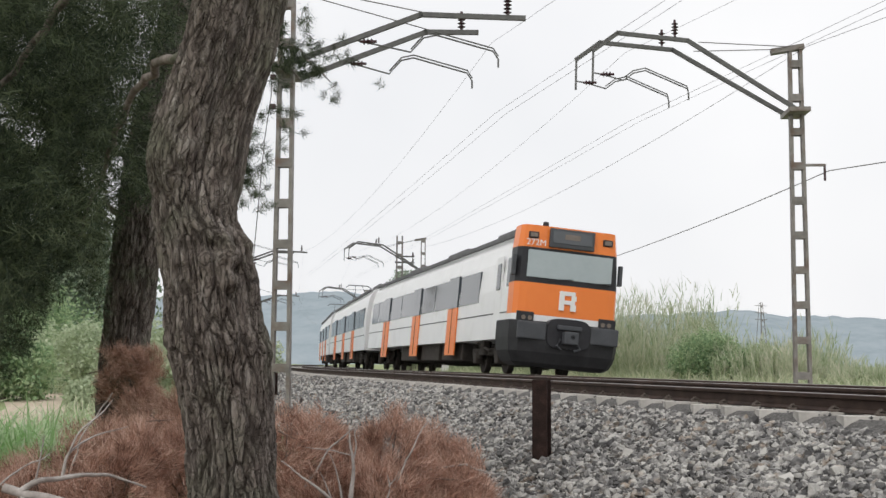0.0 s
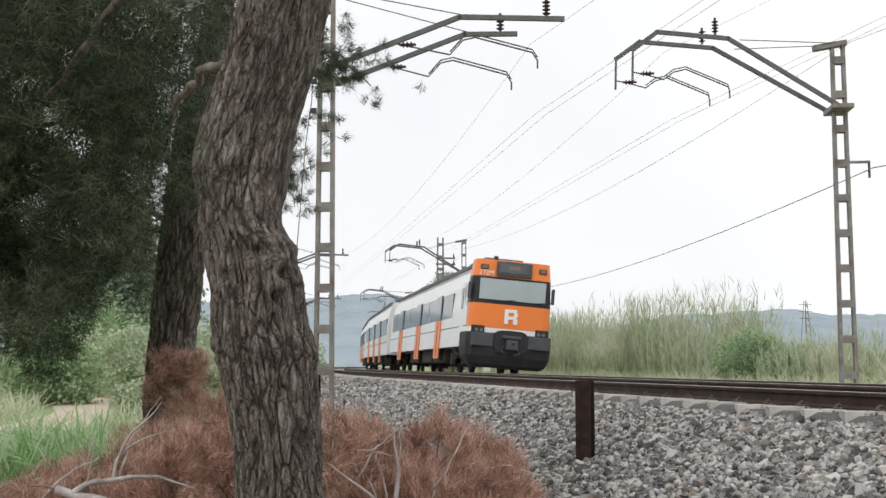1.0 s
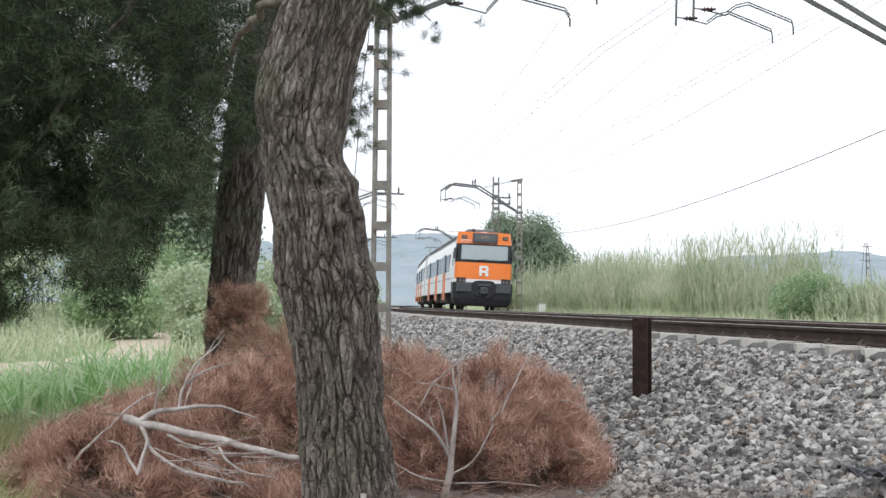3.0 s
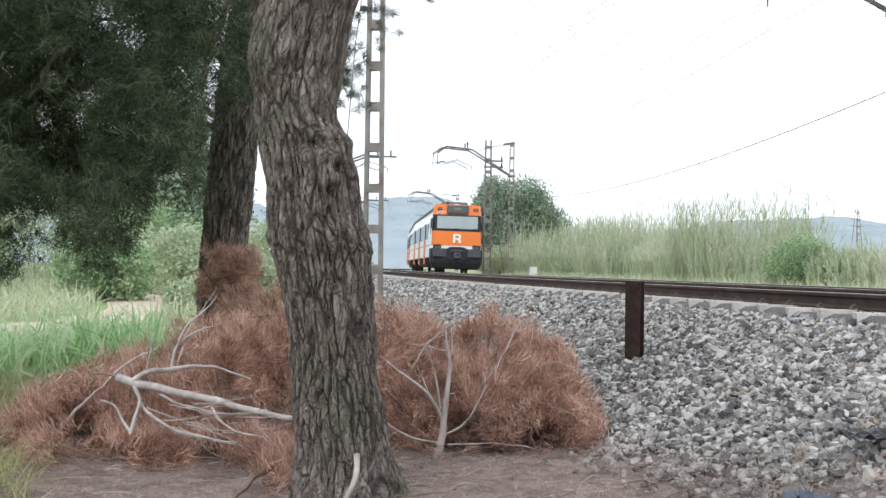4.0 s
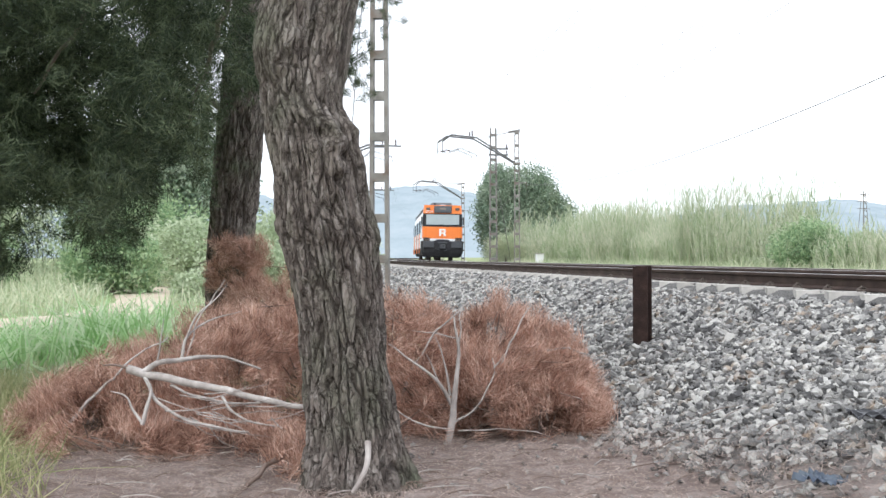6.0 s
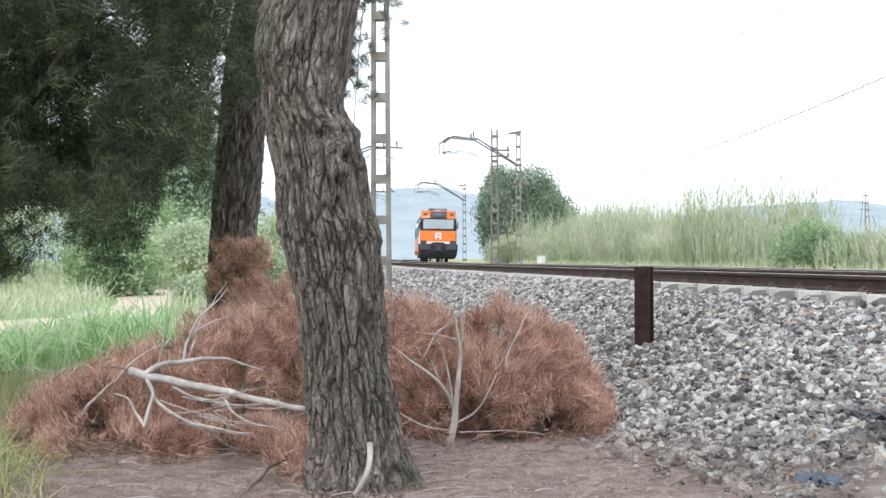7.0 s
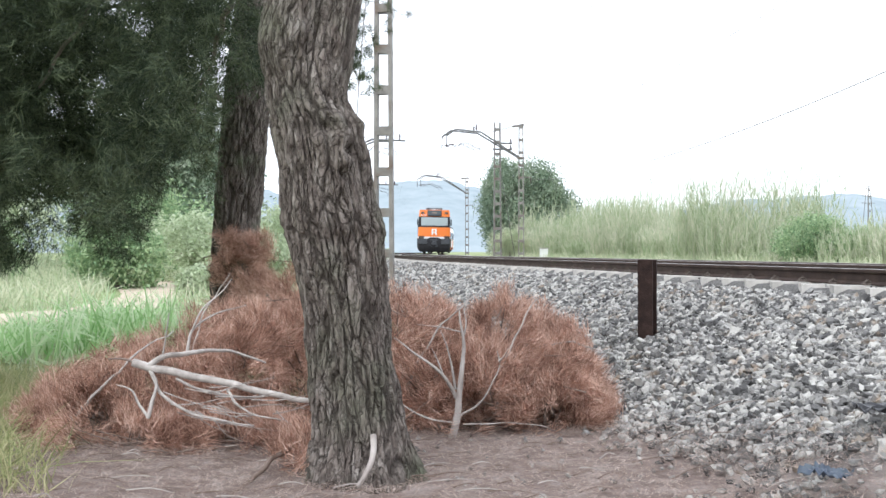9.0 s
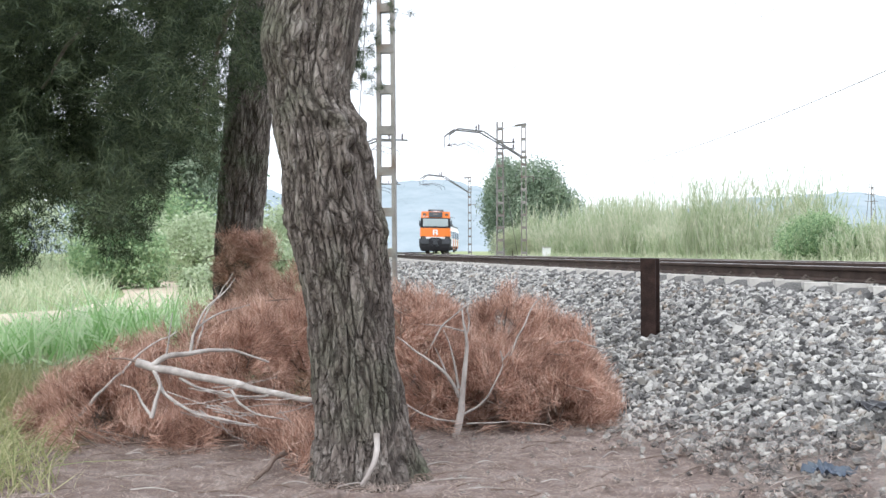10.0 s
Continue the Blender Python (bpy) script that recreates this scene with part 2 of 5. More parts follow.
M_bark = surface("pine_bark", [(0.055, 0.045, 0.04), (0.155, 0.13, 0.115), (0.235, 0.20, 0.18), (0.31, 0.275, 0.25)], scale=9.0, rough=0.95, bump=1.0, bump_scale=26, stretch=(1, 1, 0.35), depth=0.03, stain=((0.13, 0.135, 0.095), 3.0, 0.5, 0.72))
M_needle = surface("pine_needles", [(0.018, 0.030, 0.016), (0.055, 0.078, 0.042), (0.135, 0.165, 0.09)], scale=1.1, rough=0.6, bump=0, island=0.5, two_sided_light=0.2)
M_dead = surface("dead_pine_needles", [(0.19, 0.105, 0.078), (0.56, 0.345, 0.26), (0.84, 0.64, 0.54)], scale=4.0, rough=0.8, bump=0, island=0.4, two_sided_light=0.35)
M_fallen = surface("fallen_needles", [(0.16, 0.105, 0.085), (0.33, 0.245, 0.205), (0.54, 0.445, 0.39)], scale=3.0, rough=0.9, bump=0, island=0.5)
M_deadwood = surface("bleached_dead_wood", [(0.24, 0.21, 0.19), (0.42, 0.38, 0.355), (0.60, 0.56, 0.53)], scale=9, rough=0.85, bump=0.5, bump_scale=50, stretch=(1, 1, 0.5))
M_twig = surface("dry_twig", [(0.14, 0.10, 0.08), (0.27, 0.21, 0.18)], scale=9, rough=0.9, bump=0.3)
M_grass = surface("green_grass_blade", [(0.30, 0.50, 0.20), (0.52, 0.72, 0.38), (0.76, 0.85, 0.62)], scale=0.8, rough=0.5, bump=0, island=0.6, two_sided_light=0.5)
M_straw = surface("dry_meadow_grass", [(0.36, 0.43, 0.27), (0.53, 0.58, 0.39), (0.66, 0.66, 0.50)], scale=0.5, rough=0.7, bump=0, island=0.6, two_sided_light=0.3)
M_olive = surface("olive_dry_grass", [(0.26, 0.30, 0.13), (0.40, 0.42, 0.20), (0.56, 0.53, 0.32)], scale=2.0, rough=0.7, bump=0, island=0.6, two_sided_light=0.4)
M_reed = surface("cane_reed", [(0.30, 0.38, 0.22), (0.49, 0.54, 0.37), (0.68, 0.66, 0.54)], scale=0.55, rough=0.7, bump=0, island=0.4, two_sided_light=0.45)
M_meadow_shrub = surface("meadow_shrub_leaf", [(0.36, 0.44, 0.28), (0.50, 0.57, 0.39), (0.62, 0.68, 0.50)], scale=0.5, rough=0.7, bump=0, island=0.4, two_sided_light=0.4)
M_shrub = surface("shrub_leaf", [(0.19, 0.30, 0.16), (0.32, 0.44, 0.24), (0.46, 0.56, 0.34)], scale=0.6, rough=0.6, bump=0, island=0.55, two_sided_light=0.3)
M_farleaf = surface("far_tree_leaf", [(0.17, 0.24, 0.165), (0.26, 0.33, 0.235), (0.36, 0.42, 0.31)], scale=0.4, rough=0.7, bump=0, island=0.5, two_sided_light=0.2)

M_orange = surface("orange_train_paint", [(0.86, 0.215, 0.035), (0.90, 0.24, 0.045)], scale=1.5, rough=0.35, bump=0.02, spec=0.5)
M_white = surface("white_train_paint", [(0.78, 0.78, 0.79), (0.86, 0.86, 0.87)], scale=0.8, rough=0.30, bump=0.02, spec=0.5, stain=((0.72, 0.715, 0.71), 1.2, 0.55, 0.8))
M_black = surface("black_bumper_rubber", [(0.018, 0.018, 0.02), (0.035, 0.035, 0.038)], scale=3, rough=0.6, bump=0.1)
M_charcoal = surface("charcoal_panel", [(0.06, 0.063, 0.07), (0.085, 0.09, 0.10)], scale=3, rough=0.5, bump=0.05)
M_under = surface("grimy_underframe", [(0.03, 0.026, 0.023), (0.07, 0.06, 0.052)], scale=5, rough=0.85, bump=0.3)
M_glass = surface("dark_side_glass", [(0.05, 0.06, 0.07), (0.075, 0.085, 0.095)], scale=1.0, rough=0.08, bump=0, spec=0.8)
M_screen = surface("grey_windscreen", [(0.32, 0.38, 0.40), (0.42, 0.48, 0.50)], scale=0.7, rough=0.12, bump=0, spec=0.7)
M_seal = surface("window_seal", [(0.02, 0.02, 0.024), (0.035, 0.035, 0.04)], scale=4, rough=0.5, bump=0)
M_lamp = surface("lamp_glass", [(0.14, 0.11, 0.09), (0.22, 0.18, 0.15)], scale=14, rough=0.15, bump=0, spec=0.6)
M_roof = surface("grey_train_roof", [(0.10, 0.10, 0.105), (0.17, 0.17, 0.175)], scale=2, rough=0.7, bump=0.1)
M_letter = surface("white_marking", [(0.8, 0.8, 0.8), (0.84, 0.84, 0.84)], scale=3, rough=0.5, bump=0)

# ---- the line: two tracks on a long right-hand curve ----
EYE_Z = 1.3
RAIL_Z = 1.115
SPACING = 3.75


def right_track(y):
    """Centre of the far track at the distance y, and its slope dx/dy."""
    u = y - 31.0
    w = max(0.0, u) / 18.0
    e = 0.32 * math.exp(2 - 2 * w)
    return 5.92 - 0.139 * u + u * u / 1440.0 - e * w * w, -0.139 + u / 720.0 - e * (2 * w - 2 * w * w) / 18.0


def on_line(y, d):
    """The point d metres to the left of the far track's centre."""
    x, s = right_track(y)
    k = 1 / math.hypot(1, s)
    return x - d * k, y + d * s * k


def from_line(x, y):
    """Metres to the left of the far track's centre (arrays)."""
    def centre(q):
        u = q - 31.0
        w = np.maximum(0.0, u) / 18.0
        e = 0.32 * np.exp(2 - 2 * w)
        return 5.92 - 0.139 * u + u * u / 1440.0 - e * w * w, -0.139 + u / 720.0 - e * (2 * w - 2 * w * w) / 18.0

    yy = y
    for _ in range(3):
        sx, s = centre(yy)
        k = 1 / np.sqrt(1 + s * s)
        d = (sx - x) * k
        yy = np.clip(y - d * s * k, -60, 190)
    sx, s = centre(yy)
    return (sx - x) / np.sqrt(1 + s * s)


PROFILE_D = np.array([-60.0, -9.0, -5.0, -3.6, -2.2, 1.4, 2.2, SPACING + 1.16, SPACING + 1.29, SPACING + 1.65, SPACING + 2.05, SPACING + 3.2, SPACING + 4.0, SPACING + 4.35, SPACING + 60])
PROFILE_Z = np.array([0.6, 0.8, 0.85, 0.68, 0.76, 0.76, 0.86, 0.928, 0.852, 0.815, 0.75, 0.43, 0.09, 0.0, 0.0])


def ground_z(x, y):
    d = from_line(x, y)
    z = np.interp(d, PROFILE_D, PROFILE_Z)
    off = np.clip((np.abs(d - 2) - 7.5) / 6, 0, 1)
    wave = 0.10 * np.sin(x * 0.31 + 1) * np.sin(y * 0.23) + 0.05 * np.sin(x * 0.9 + y * 0.7)
    left = np.clip((-x - 9) / 25, 0, 1) * 0.9 * np.clip((y - 12) / 20, 0, 1)
    return z + off * wave + left


def axis(stops):
    out = [stops[0][0]]
    for end, step in stops[1:]:
        n = max(1, int(round((end - out[-1]) / step)))
        a = out[-1]
        out += [a + (end - a) * k / n for k in range(1, n + 1)]
    return np.array(out)


def build_ground():
    xs = axis([(-2500, 0), (-300, 250), (-60, 20), (-14, 2), (-6, 0.4), (8, 0.22), (16, 0.5), (60, 4), (300, 20), (2500, 250)])
    ys = axis([(-600, 0), (-60, 60), (-4, 4), (4, 0.5), (16, 0.22), (40, 0.6), (130, 2.5), (300, 20), (3000, 250)])
    X, Y = np.meshgrid(xs, ys)
    D = from_line(X, Y)
    Z = ground_z(X, Y)
    near = (np.hypot(X, Y - 8) < 14) & (D > SPACING + 4.5)
    bumps = 0.025 * np.sin(X * 5.1 + Y * 2.2) * np.sin(Y * 4.3 - X * 1.7)
    Z = Z + near * bumps - 0.25 * np.clip((SPACING + 4.3 - D) / 0.7, 0, 1) * np.clip((D + 4.0) / 0.7, 0, 1) * ((Y > -32) & (Y < 177))
    ny, nx = X.shape
    v = np.stack([X, Y, Z], -1).reshape(-1, 3)
    i, j = np.meshgrid(np.arange(ny - 1), np.arange(nx - 1), indexing="ij")
    f = np.stack([i * nx + j, i * nx + j + 1, (i + 1) * nx + j + 1, (i + 1) * nx + j], -1).reshape(-1, 4)
    ob = arrays("ground", v, f, M_ground, smooth=True)
    tagged(ob, "rough ground of needle litter and meadow soil", "ground", kind="structure")
    # the sandy track through the meadow
    t = np.linspace(0, 1, 60)
    line = smooth_line([(-16, 12), (-10.5, 15), (-8.0, 18.5), (-7.3, 22), (-7.6, 27), (-8.6, 34), (-12, 48)], 60)
    w = 1.0 + 0.15 * np.sin(t * 17)
    tn = np.gradient(line, axis=0)
    tn /= np.linalg.norm(tn, axis=1)[:, None]
    nr = np.stack([-tn[:, 1], tn[:, 0]], -1)
    pv = []
    for q in np.linspace(-1, 1, 7):
        p = line + nr * (w * q)[:, None]
        pv.append(np.column_stack([p, ground_z(p[:, 0], p[:, 1]) + 0.035 - 0.02 * q * q]))
    pv = np.stack(pv, 1).reshape(-1, 3)
    i, j = np.meshgrid(np.arange(59), np.arange(6), indexing="ij")
    f = np.stack([i * 7 + j, (i + 1) * 7 + j, (i + 1) * 7 + j + 1, i * 7 + j + 1], -1).reshape(-1, 4)
    tagged(arrays("footpath", pv, f, M_path, smooth=True), "pale sandy footpath through green grass", "path", kind="structure")


build_ground()

Y0, Y1 = -30.0, 175.0


def cant_at(y, most):
    """Degrees of cant, full on the near curve and running out beyond it."""
    u = min(1.0, max(0.0, (y - 42.0) / 34.0))
    return most * (1 - 0.78 * u * u * (3 - 2 * u))


def sweep_along(name, d0, profile, material, parent, step=1.0, label="", side=0.0, cant=0.0):
    """A profile of (d, z) pulled along the line."""
    ys = np.arange(Y0, Y1 + 0.01, step)
    v = np.array([[(*on_line(y, d0 + pd), pz + side * math.tan(radians(cant_at(y, cant)))) for pd, pz in profile] for y in ys])
    n, k = v.shape[:2]
    i, j = np.meshgrid(np.arange(n - 1), np.arange(k), indexing="ij")
    j2 = (j + 1) % k
    f = np.stack([i * k + j, (i + 1) * k + j, (i + 1) * k + j2, i * k + j2], -1).reshape(-1, 4)
    return arrays(name, v.reshape(-1, 3), f, material, parent, label)


def build_ballast():
    ys = np.concatenate([np.arange(-30, 3, 1.5), np.arange(3, 20, 0.15), np.arange(20, 60, 0.5), np.arange(60, 176, 2.0)])
    ds = np.concatenate([np.linspace(-4.0, 4.8, 24), [4.90, 4.97], np.linspace(5.04, SPACING + 4.38, 34)])
    v = []
    for y in ys:
        for d in ds:
            x, yy = on_line(y, d)
            z = np.interp(d, PROFILE_D, PROFILE_Z) + 0.02 * noise.noise((x * 3, yy * 3, 0)) + 0.03 * noise.noise((x * 0.9, yy * 0.9, 5))
            z -= 0.10 * max(0.0, (d - SPACING - 4.1) / 0.28)
            v.append((x, yy, z))
    n, k = len(ys), len(ds)
    i, j = np.meshgrid(np.arange(n - 1), np.arange(k - 1), indexing="ij")
    f = np.stack([i * k + j, (i + 1) * k + j, (i + 1) * k + j + 1, i * k + j + 1], -1).reshape(-1, 4)
    return tagged(arrays("ballast_bed", v, f, M_bed, smooth=True), "grey crushed stone ballast bank under the tracks", "ballast", kind="structure")


BALLAST = build_ballast()


def build_track(name, d0, cant=0.0, R=RAIL_Z):
    top = tagged(new(name), "pair of rusty rails on pale concrete sleepers", "railway track", kind="structure")
    half = 0.834
    rail_profile = [(-0.07, R - 0.160), (-0.07, R - 0.148), (-0.012, R - 0.125), (-0.010, R - 0.050), (-0.034, R - 0.038), (-0.036, R - 0.012), (-0.030, R - 0.004),
                    (0.030, R - 0.004), (0.036, R - 0.012), (0.034, R - 0.038), (0.010, R - 0.050), (0.012, R - 0.125), (0.07, R - 0.148), (0.07, R - 0.160)]
    head = [(-0.029, R - 0.0035), (-0.022, R), (0.022, R), (0.029, R - 0.0035)]
    for side in (half, -half):
        rail = sweep_along("rail", d0 + side, rail_profile, M_rail, top, label="rust-brown steel rail with a worn head", side=side, cant=cant)
        sweep_along("rail_head", d0 + side, head, M_railtop, rail, label="bright worn running surface", side=side, cant=cant)
    # sleepers and fasteners
    bm = bmesh.new()
    for x0, x1, h in ((-1.3, -0.45, 0.20), (-0.45, 0.45, 0.16), (0.45, 1.3, 0.20)):
        box(bm, x0, x1, -0.14, 0.14, -0.2, -0.2 + h, taper=(1.0, 0.80))
    sleeper = part("sleeper", bm, M_concrete)
    bm = bmesh.new()
    box(bm, -0.05, 0.045, -0.045, 0.045, 0.0, 0.022, bevel=0.005)
    for q in (-0.025, 0.025):
        tube(bm, [(-0.04, q, 0.02), (-0.01, q * 1.2, 0.045), (0.035, q * 0.6, 0.03)], 0.009, 6)
    tube(bm, [(0, 0, 0.015), (0, 0, 0.06)], 0.014, 6)
    clip = part("rail_clip", bm, M_clip)
    mesh_s, mesh_c = sleeper.data, clip.data
    bpy.data.objects.remove(sleeper)
    bpy.data.objects.remove(clip)
    y = -6.0
    while y < 130:
        x, yy = on_line(y, d0)
        ang = -math.degrees(math.atan(right_track(y)[1]))
        s = new("sleeper", mesh_s)
        s.parent = top
        s.matrix_basis = pose(x, yy, R - 0.160 + random.uniform(-0.006, 0.006), 0, cant_at(y, cant), -ang + random.uniform(-0.6, 0.6))
        if y < 42:
            for off in (-half - 0.13, -half + 0.13, half - 0.13, half + 0.13):
                c = new("rail_clip", mesh_c)
                c.parent = s
                c.matrix_basis = pose(off, 0, 0.0)
        y += 0.66 if y < 60 else 1.32
    return top


build_track("track_left", SPACING)
CANT = 5.0
FAR_RAIL_Z = RAIL_Z - 0.10
build_track("track_right", 0.0, CANT, FAR_RAIL_Z)

# ---- overhead line masts ----
def lattice_mast(name, x, y, base, height, turn, wide=0.31, label="", lean=0.0):
    """Two channels joined by flat battens on two faces."""
    mast = empty(name, pose(x, y, base, 0, lean, turn), label, "mast", "overhead line masts")
    wide_b = wide * 1.28
    for s in (-1, 1):
        bm = bmesh.new()
        vs = box(bm, -0.035, 0.035, -0.09, 0.09, 0, height)
        for v in vs:
            v.co.x += s * ((wide_b if v.co.z < height / 2 else wide) / 2 - 0.035)
        part("channel", bm, M_galv, mast)
    z = 0.35
    while z < height - 0.1:
        w = wide_b + (wide - wide_b) * z / height
        for f in (-1, 1):
            bm = bmesh.new()
            box(bm, -w / 2 + 0.01, w / 2 - 0.01, f * 0.095 - 0.005, f * 0.095 + 0.005, z - 0.085, z + 0.085)
            part("batten", bm, M_galv, mast)
        z += 0.81
    bm = bmesh.new()
    box(bm, -0.42, 0.42, -0.42, 0.42, -0.8, 0.10, bevel=0.03)
    part("foundation", bm, M_concrete, mast, "concrete footing block")
    return mast


def bar(bm, a, b, w, h):
    """A straight bar with an oblong section, w level and h upright."""
    a, b = Vector(a), Vector(b)
    t = (b - a).normalized()
    side = t.cross(Vector((0, 0, 1))).normalized()
    up = side.cross(t)
    vs = []
    for p in (a, b):
        for sx, sz in ((-1, -1), (1, -1), (1, 1), (-1, 1)):
            vs.append(bm.verts.new(p + side * sx * w / 2 + up * sz * h / 2))
    for f in ((0, 1, 2, 3), (7, 6, 5, 4), (0, 4, 5, 1), (1, 5, 6, 2), (2, 6, 7, 3), (3, 7, 4, 0)):
        bm.faces.new([vs[k] for k in f])


def insulator(parent, p, n=4, r=0.085, gap=0.075, axis_turn=(0, 0)):
    bm = bmesh.new()
    tube(bm, [(0, 0, -0.04), (0, 0, gap * n + 0.06)], 0.03, 8)
    for k in range(n):
        z = gap * (k + 0.5)
        tube(bm, [(0, 0, z - 0.022), (0, 0, z), (0, 0, z + 0.02)], [r * 0.55, r, r * 0.5], 12)
    o = part("insulator", bm, M_insul, parent, "dark brown ribbed insulator")
    o.matrix_basis = pose(*p, axis_turn[0], axis_turn[1], 0)
    return o


def cantilever(mast, points, along, ins_at, steady, sx, drop=False):
    """A bent arm with its insulator and its steady arm; sx: the side of the mast on which the track lies."""
    bm = bmesh.new()
    pts = [Vector((sx * px, along, pz)) for px, pz in points]
    for k, (a, b) in enumerate(zip(pts, pts[1:])):
        w, h = (0.045, 0.05) if drop and k == len(pts) - 2 else (0.075, 0.095)
        bar(bm, a - (b - a).normalized() * 0.03, b + (b - a).normalized() * 0.03, w, h)
    arm = part("arm", bm, M_arm, mast, "bent dark steel cantilever arm")
    for q in ins_at:
        insulator(arm, (sx * q[0], along, q[1] + 0.06), n=4)
    # the steady arm: rod, cranked tube, clamp
    bm = bmesh.new()
    line = [(sx * px, along + 0.02, pz) for px, pz in steady]
    tube(bm, line, 0.017, 6)
    tube(bm, [(sx * px, along + 0.06, pz + 0.07) for px, pz in steady[2:]], 0.015, 6)
    tube(bm, [line[-1], (line[-1][0], line[-1][1], line[-1][2] - 0.16)], 0.02, 6)
    st = part("steady_arm", bm, M_arm, arm)
    insulator(arm, (line[1][0], line[1][1], line[1][2]), n=3, r=0.07, axis_turn=(0, 90))
    return arm


def brace_wires(mast, ends, top, sx):
    for a, b in ends:
        bm = bmesh.new()
        tube(bm, [(sx * a[0], a[1], a[2]), (sx * b[0], b[1], b[2])], 0.012, 5)
        part("stay_rod", bm, M_wire, mast)


def left_mast(y, base=0.1, d=SPACING + 4.35):
    x, yy = on_line(y, d)
    h = 8.9
    m = lattice_mast("catenary_mast", x, yy, base, h, math.degrees(math.atan(right_track(y)[1])), label="weathered steel lattice mast with two cantilever arms beside the track")
    z0 = 7.16 - base
    for along, reach, tip, back in ((-0.6, 4.75, 0.86, 0.0), (0.6, 3.8, 0.94, 0.55)):
        steady = [(1.35, 0.50), (1.6, 0.44), (2.55, 0.22), (2.8, 0.50), (3.05, 0.55), (4.15, 0.22), (4.25, 0.06)]
        cantilever(m, [(0.12, z0), (2.75, z0 + 0.96), (reach, z0 + tip)], along, [(reach - 0.32, z0 + tip + 0.02)],
                   [(a - back * min(1.0, a / 2.5), z0 + b - back * 0.22) for a, b in steady], 1)
    brace_wires(m, [((0.0, -0.2, h - 0.1), (2.9, -0.6, z0 + 0.98)), ((0.0, 0.2, h - 0.1), (2.9, 0.6, z0 + 0.98))], h, 1)
    bm = bmesh.new()
    box(bm, -0.2, 0.2, -0.66, 0.66, z0 - 0.05, z0 + 0.05)
    part("cross_bracket", bm, M_galv, m)
    # small insulators and drop rods on the field side
    for zz in (z0 - 0.15, z0 - 0.75):
        bm = bmesh.new()
        box(bm, -0.32, -0.2, -0.05, 0.05, zz, zz + 0.10, bevel=0.01)
        part("line_clamp", bm, M_insul, m)
    bm = bmesh.new()
    tube(bm, [(-0.28, 0, z0 + 0.1), (-0.30, 0, z0 - 0.5), (-0.42, 0.02, z0 - 1.4), (-0.85, 0.1, 0.05)], 0.01, 6)
    part("earth_cable", bm, M_wire, m)
    return m


def right_mast(y, base=0.78, d=-3.93, h=8.04, feeder=True, lean=0.0):
    x, yy = on_line(y, d)
    m = lattice_mast("catenary_mast", x, yy, base, h, math.degrees(math.atan(right_track(y)[1])), label="weathered steel lattice mast with bent arms over the far track", lean=lean)
    z0 = 7.27 - base
    for along, ex in ((-0.4, 0.15), (0.4, 0.50)):
        cantilever(m, [(0.10, z0), (2.45 + ex * 0.7, z0 + 1.64), (4.03 + ex, z0 + 1.84), (4.60 + ex, z0 + 1.43), (4.62 + ex, z0 + 0.71)], along, [(2.85 if along < 0 else 3.05, z0 + 1.72)],
                   [(4.62 + ex, z0 + 0.90), (4.40 + ex, z0 + 0.86), (3.90 + ex, z0 + 0.71), (3.67 + ex, z0 + 0.88), (3.39 + ex, z0 + 0.94), (2.43 + ex, z0 + 0.50), (2.40 + ex, z0 + 0.39)], -1, drop=True)
    bm = bmesh.new()
    box(bm, -0.26, 0.22, -0.48, 0.48, z0 - 0.06, z0 + 0.04)
    part("cross_bracket", bm, M_galv, m)
    bm = bmesh.new()
    bar(bm, (0.2, 0, h + 0.02), (-0.55, 0, h - 0.10), 0.22, 0.12)
    part("top_bracket", bm, M_galv, m)
    brace_wires(m, [((0.1, -0.1, h), (2.3, -0.4, z0 + 1.60)), ((0.1, 0.1, h), (2.3, 0.4, z0 + 1.60))], h, -1)
    bm = bmesh.new()
    bar(bm, (0.18, 0, z0 - 1.25), (0.65, 0, z0 - 1.25), 0.05, 0.06)
    part("feeder_bracket", bm, M_galv, m)
    bm = bmesh.new()
    tube(bm, [(0.62, 0, z0 - 1.25), (0.62, 0, z0 - 1.62)], 0.03, 6)
    part("hanger", bm, M_insul, m)
    return m


left_mast(24.2)
right_mast(25.4)
left_mast(72.0)
right_mast(74.0, d=-4.1, h=8.6)
left_mast(118.0)
right_mast(119.0, d=-3.7)


def switch_mast(y, d, h):
    x, yy = on_line(y, d)
    m = lattice_mast("switch_mast", x, yy, 0.8, h, 10, wide=0.42, label="tall steel lattice mast carrying a line switch")
    for zz in (h - 1.35, h - 1.75):
        bm = bmesh.new()
        bar(bm, (-0.3, 0, zz), (1.0, 0, zz), 0.10, 0.10)
        part("switch_arm", bm, M_arm, m)
        insulator(m, (0.9, 0, zz + 0.03), n=3)
    bm = bmesh.new()
    tube(bm, [(0.1, 0, h - 2.5), (1.2, 0.2, 0.2)], 0.02, 5)
    part("pull_rod", bm, M_wire, m)
    return m


switch_mast(75.5, -2.75, 8.9)


def track_cabinet():
    x, y = on_line(70.0, -4.9)
    c = empty("track_cabinet", pose(x, y, 0.82, 0, 0, 8), "small pale concrete equipment cabinet beside the far mast", "cabinet")
    bm = bmesh.new()
    box(bm, -0.22, 0.22, -0.2, 0.2, -0.05, 0.62, bevel=0.015)
    part("body", bm, M_letter, c)
    bm = bmesh.new()
    box(bm, -0.26, 0.26, -0.24, 0.24, 0.622, 0.68, bevel=0.012)
    part("lid", bm, M_concrete, c)


track_cabinet()


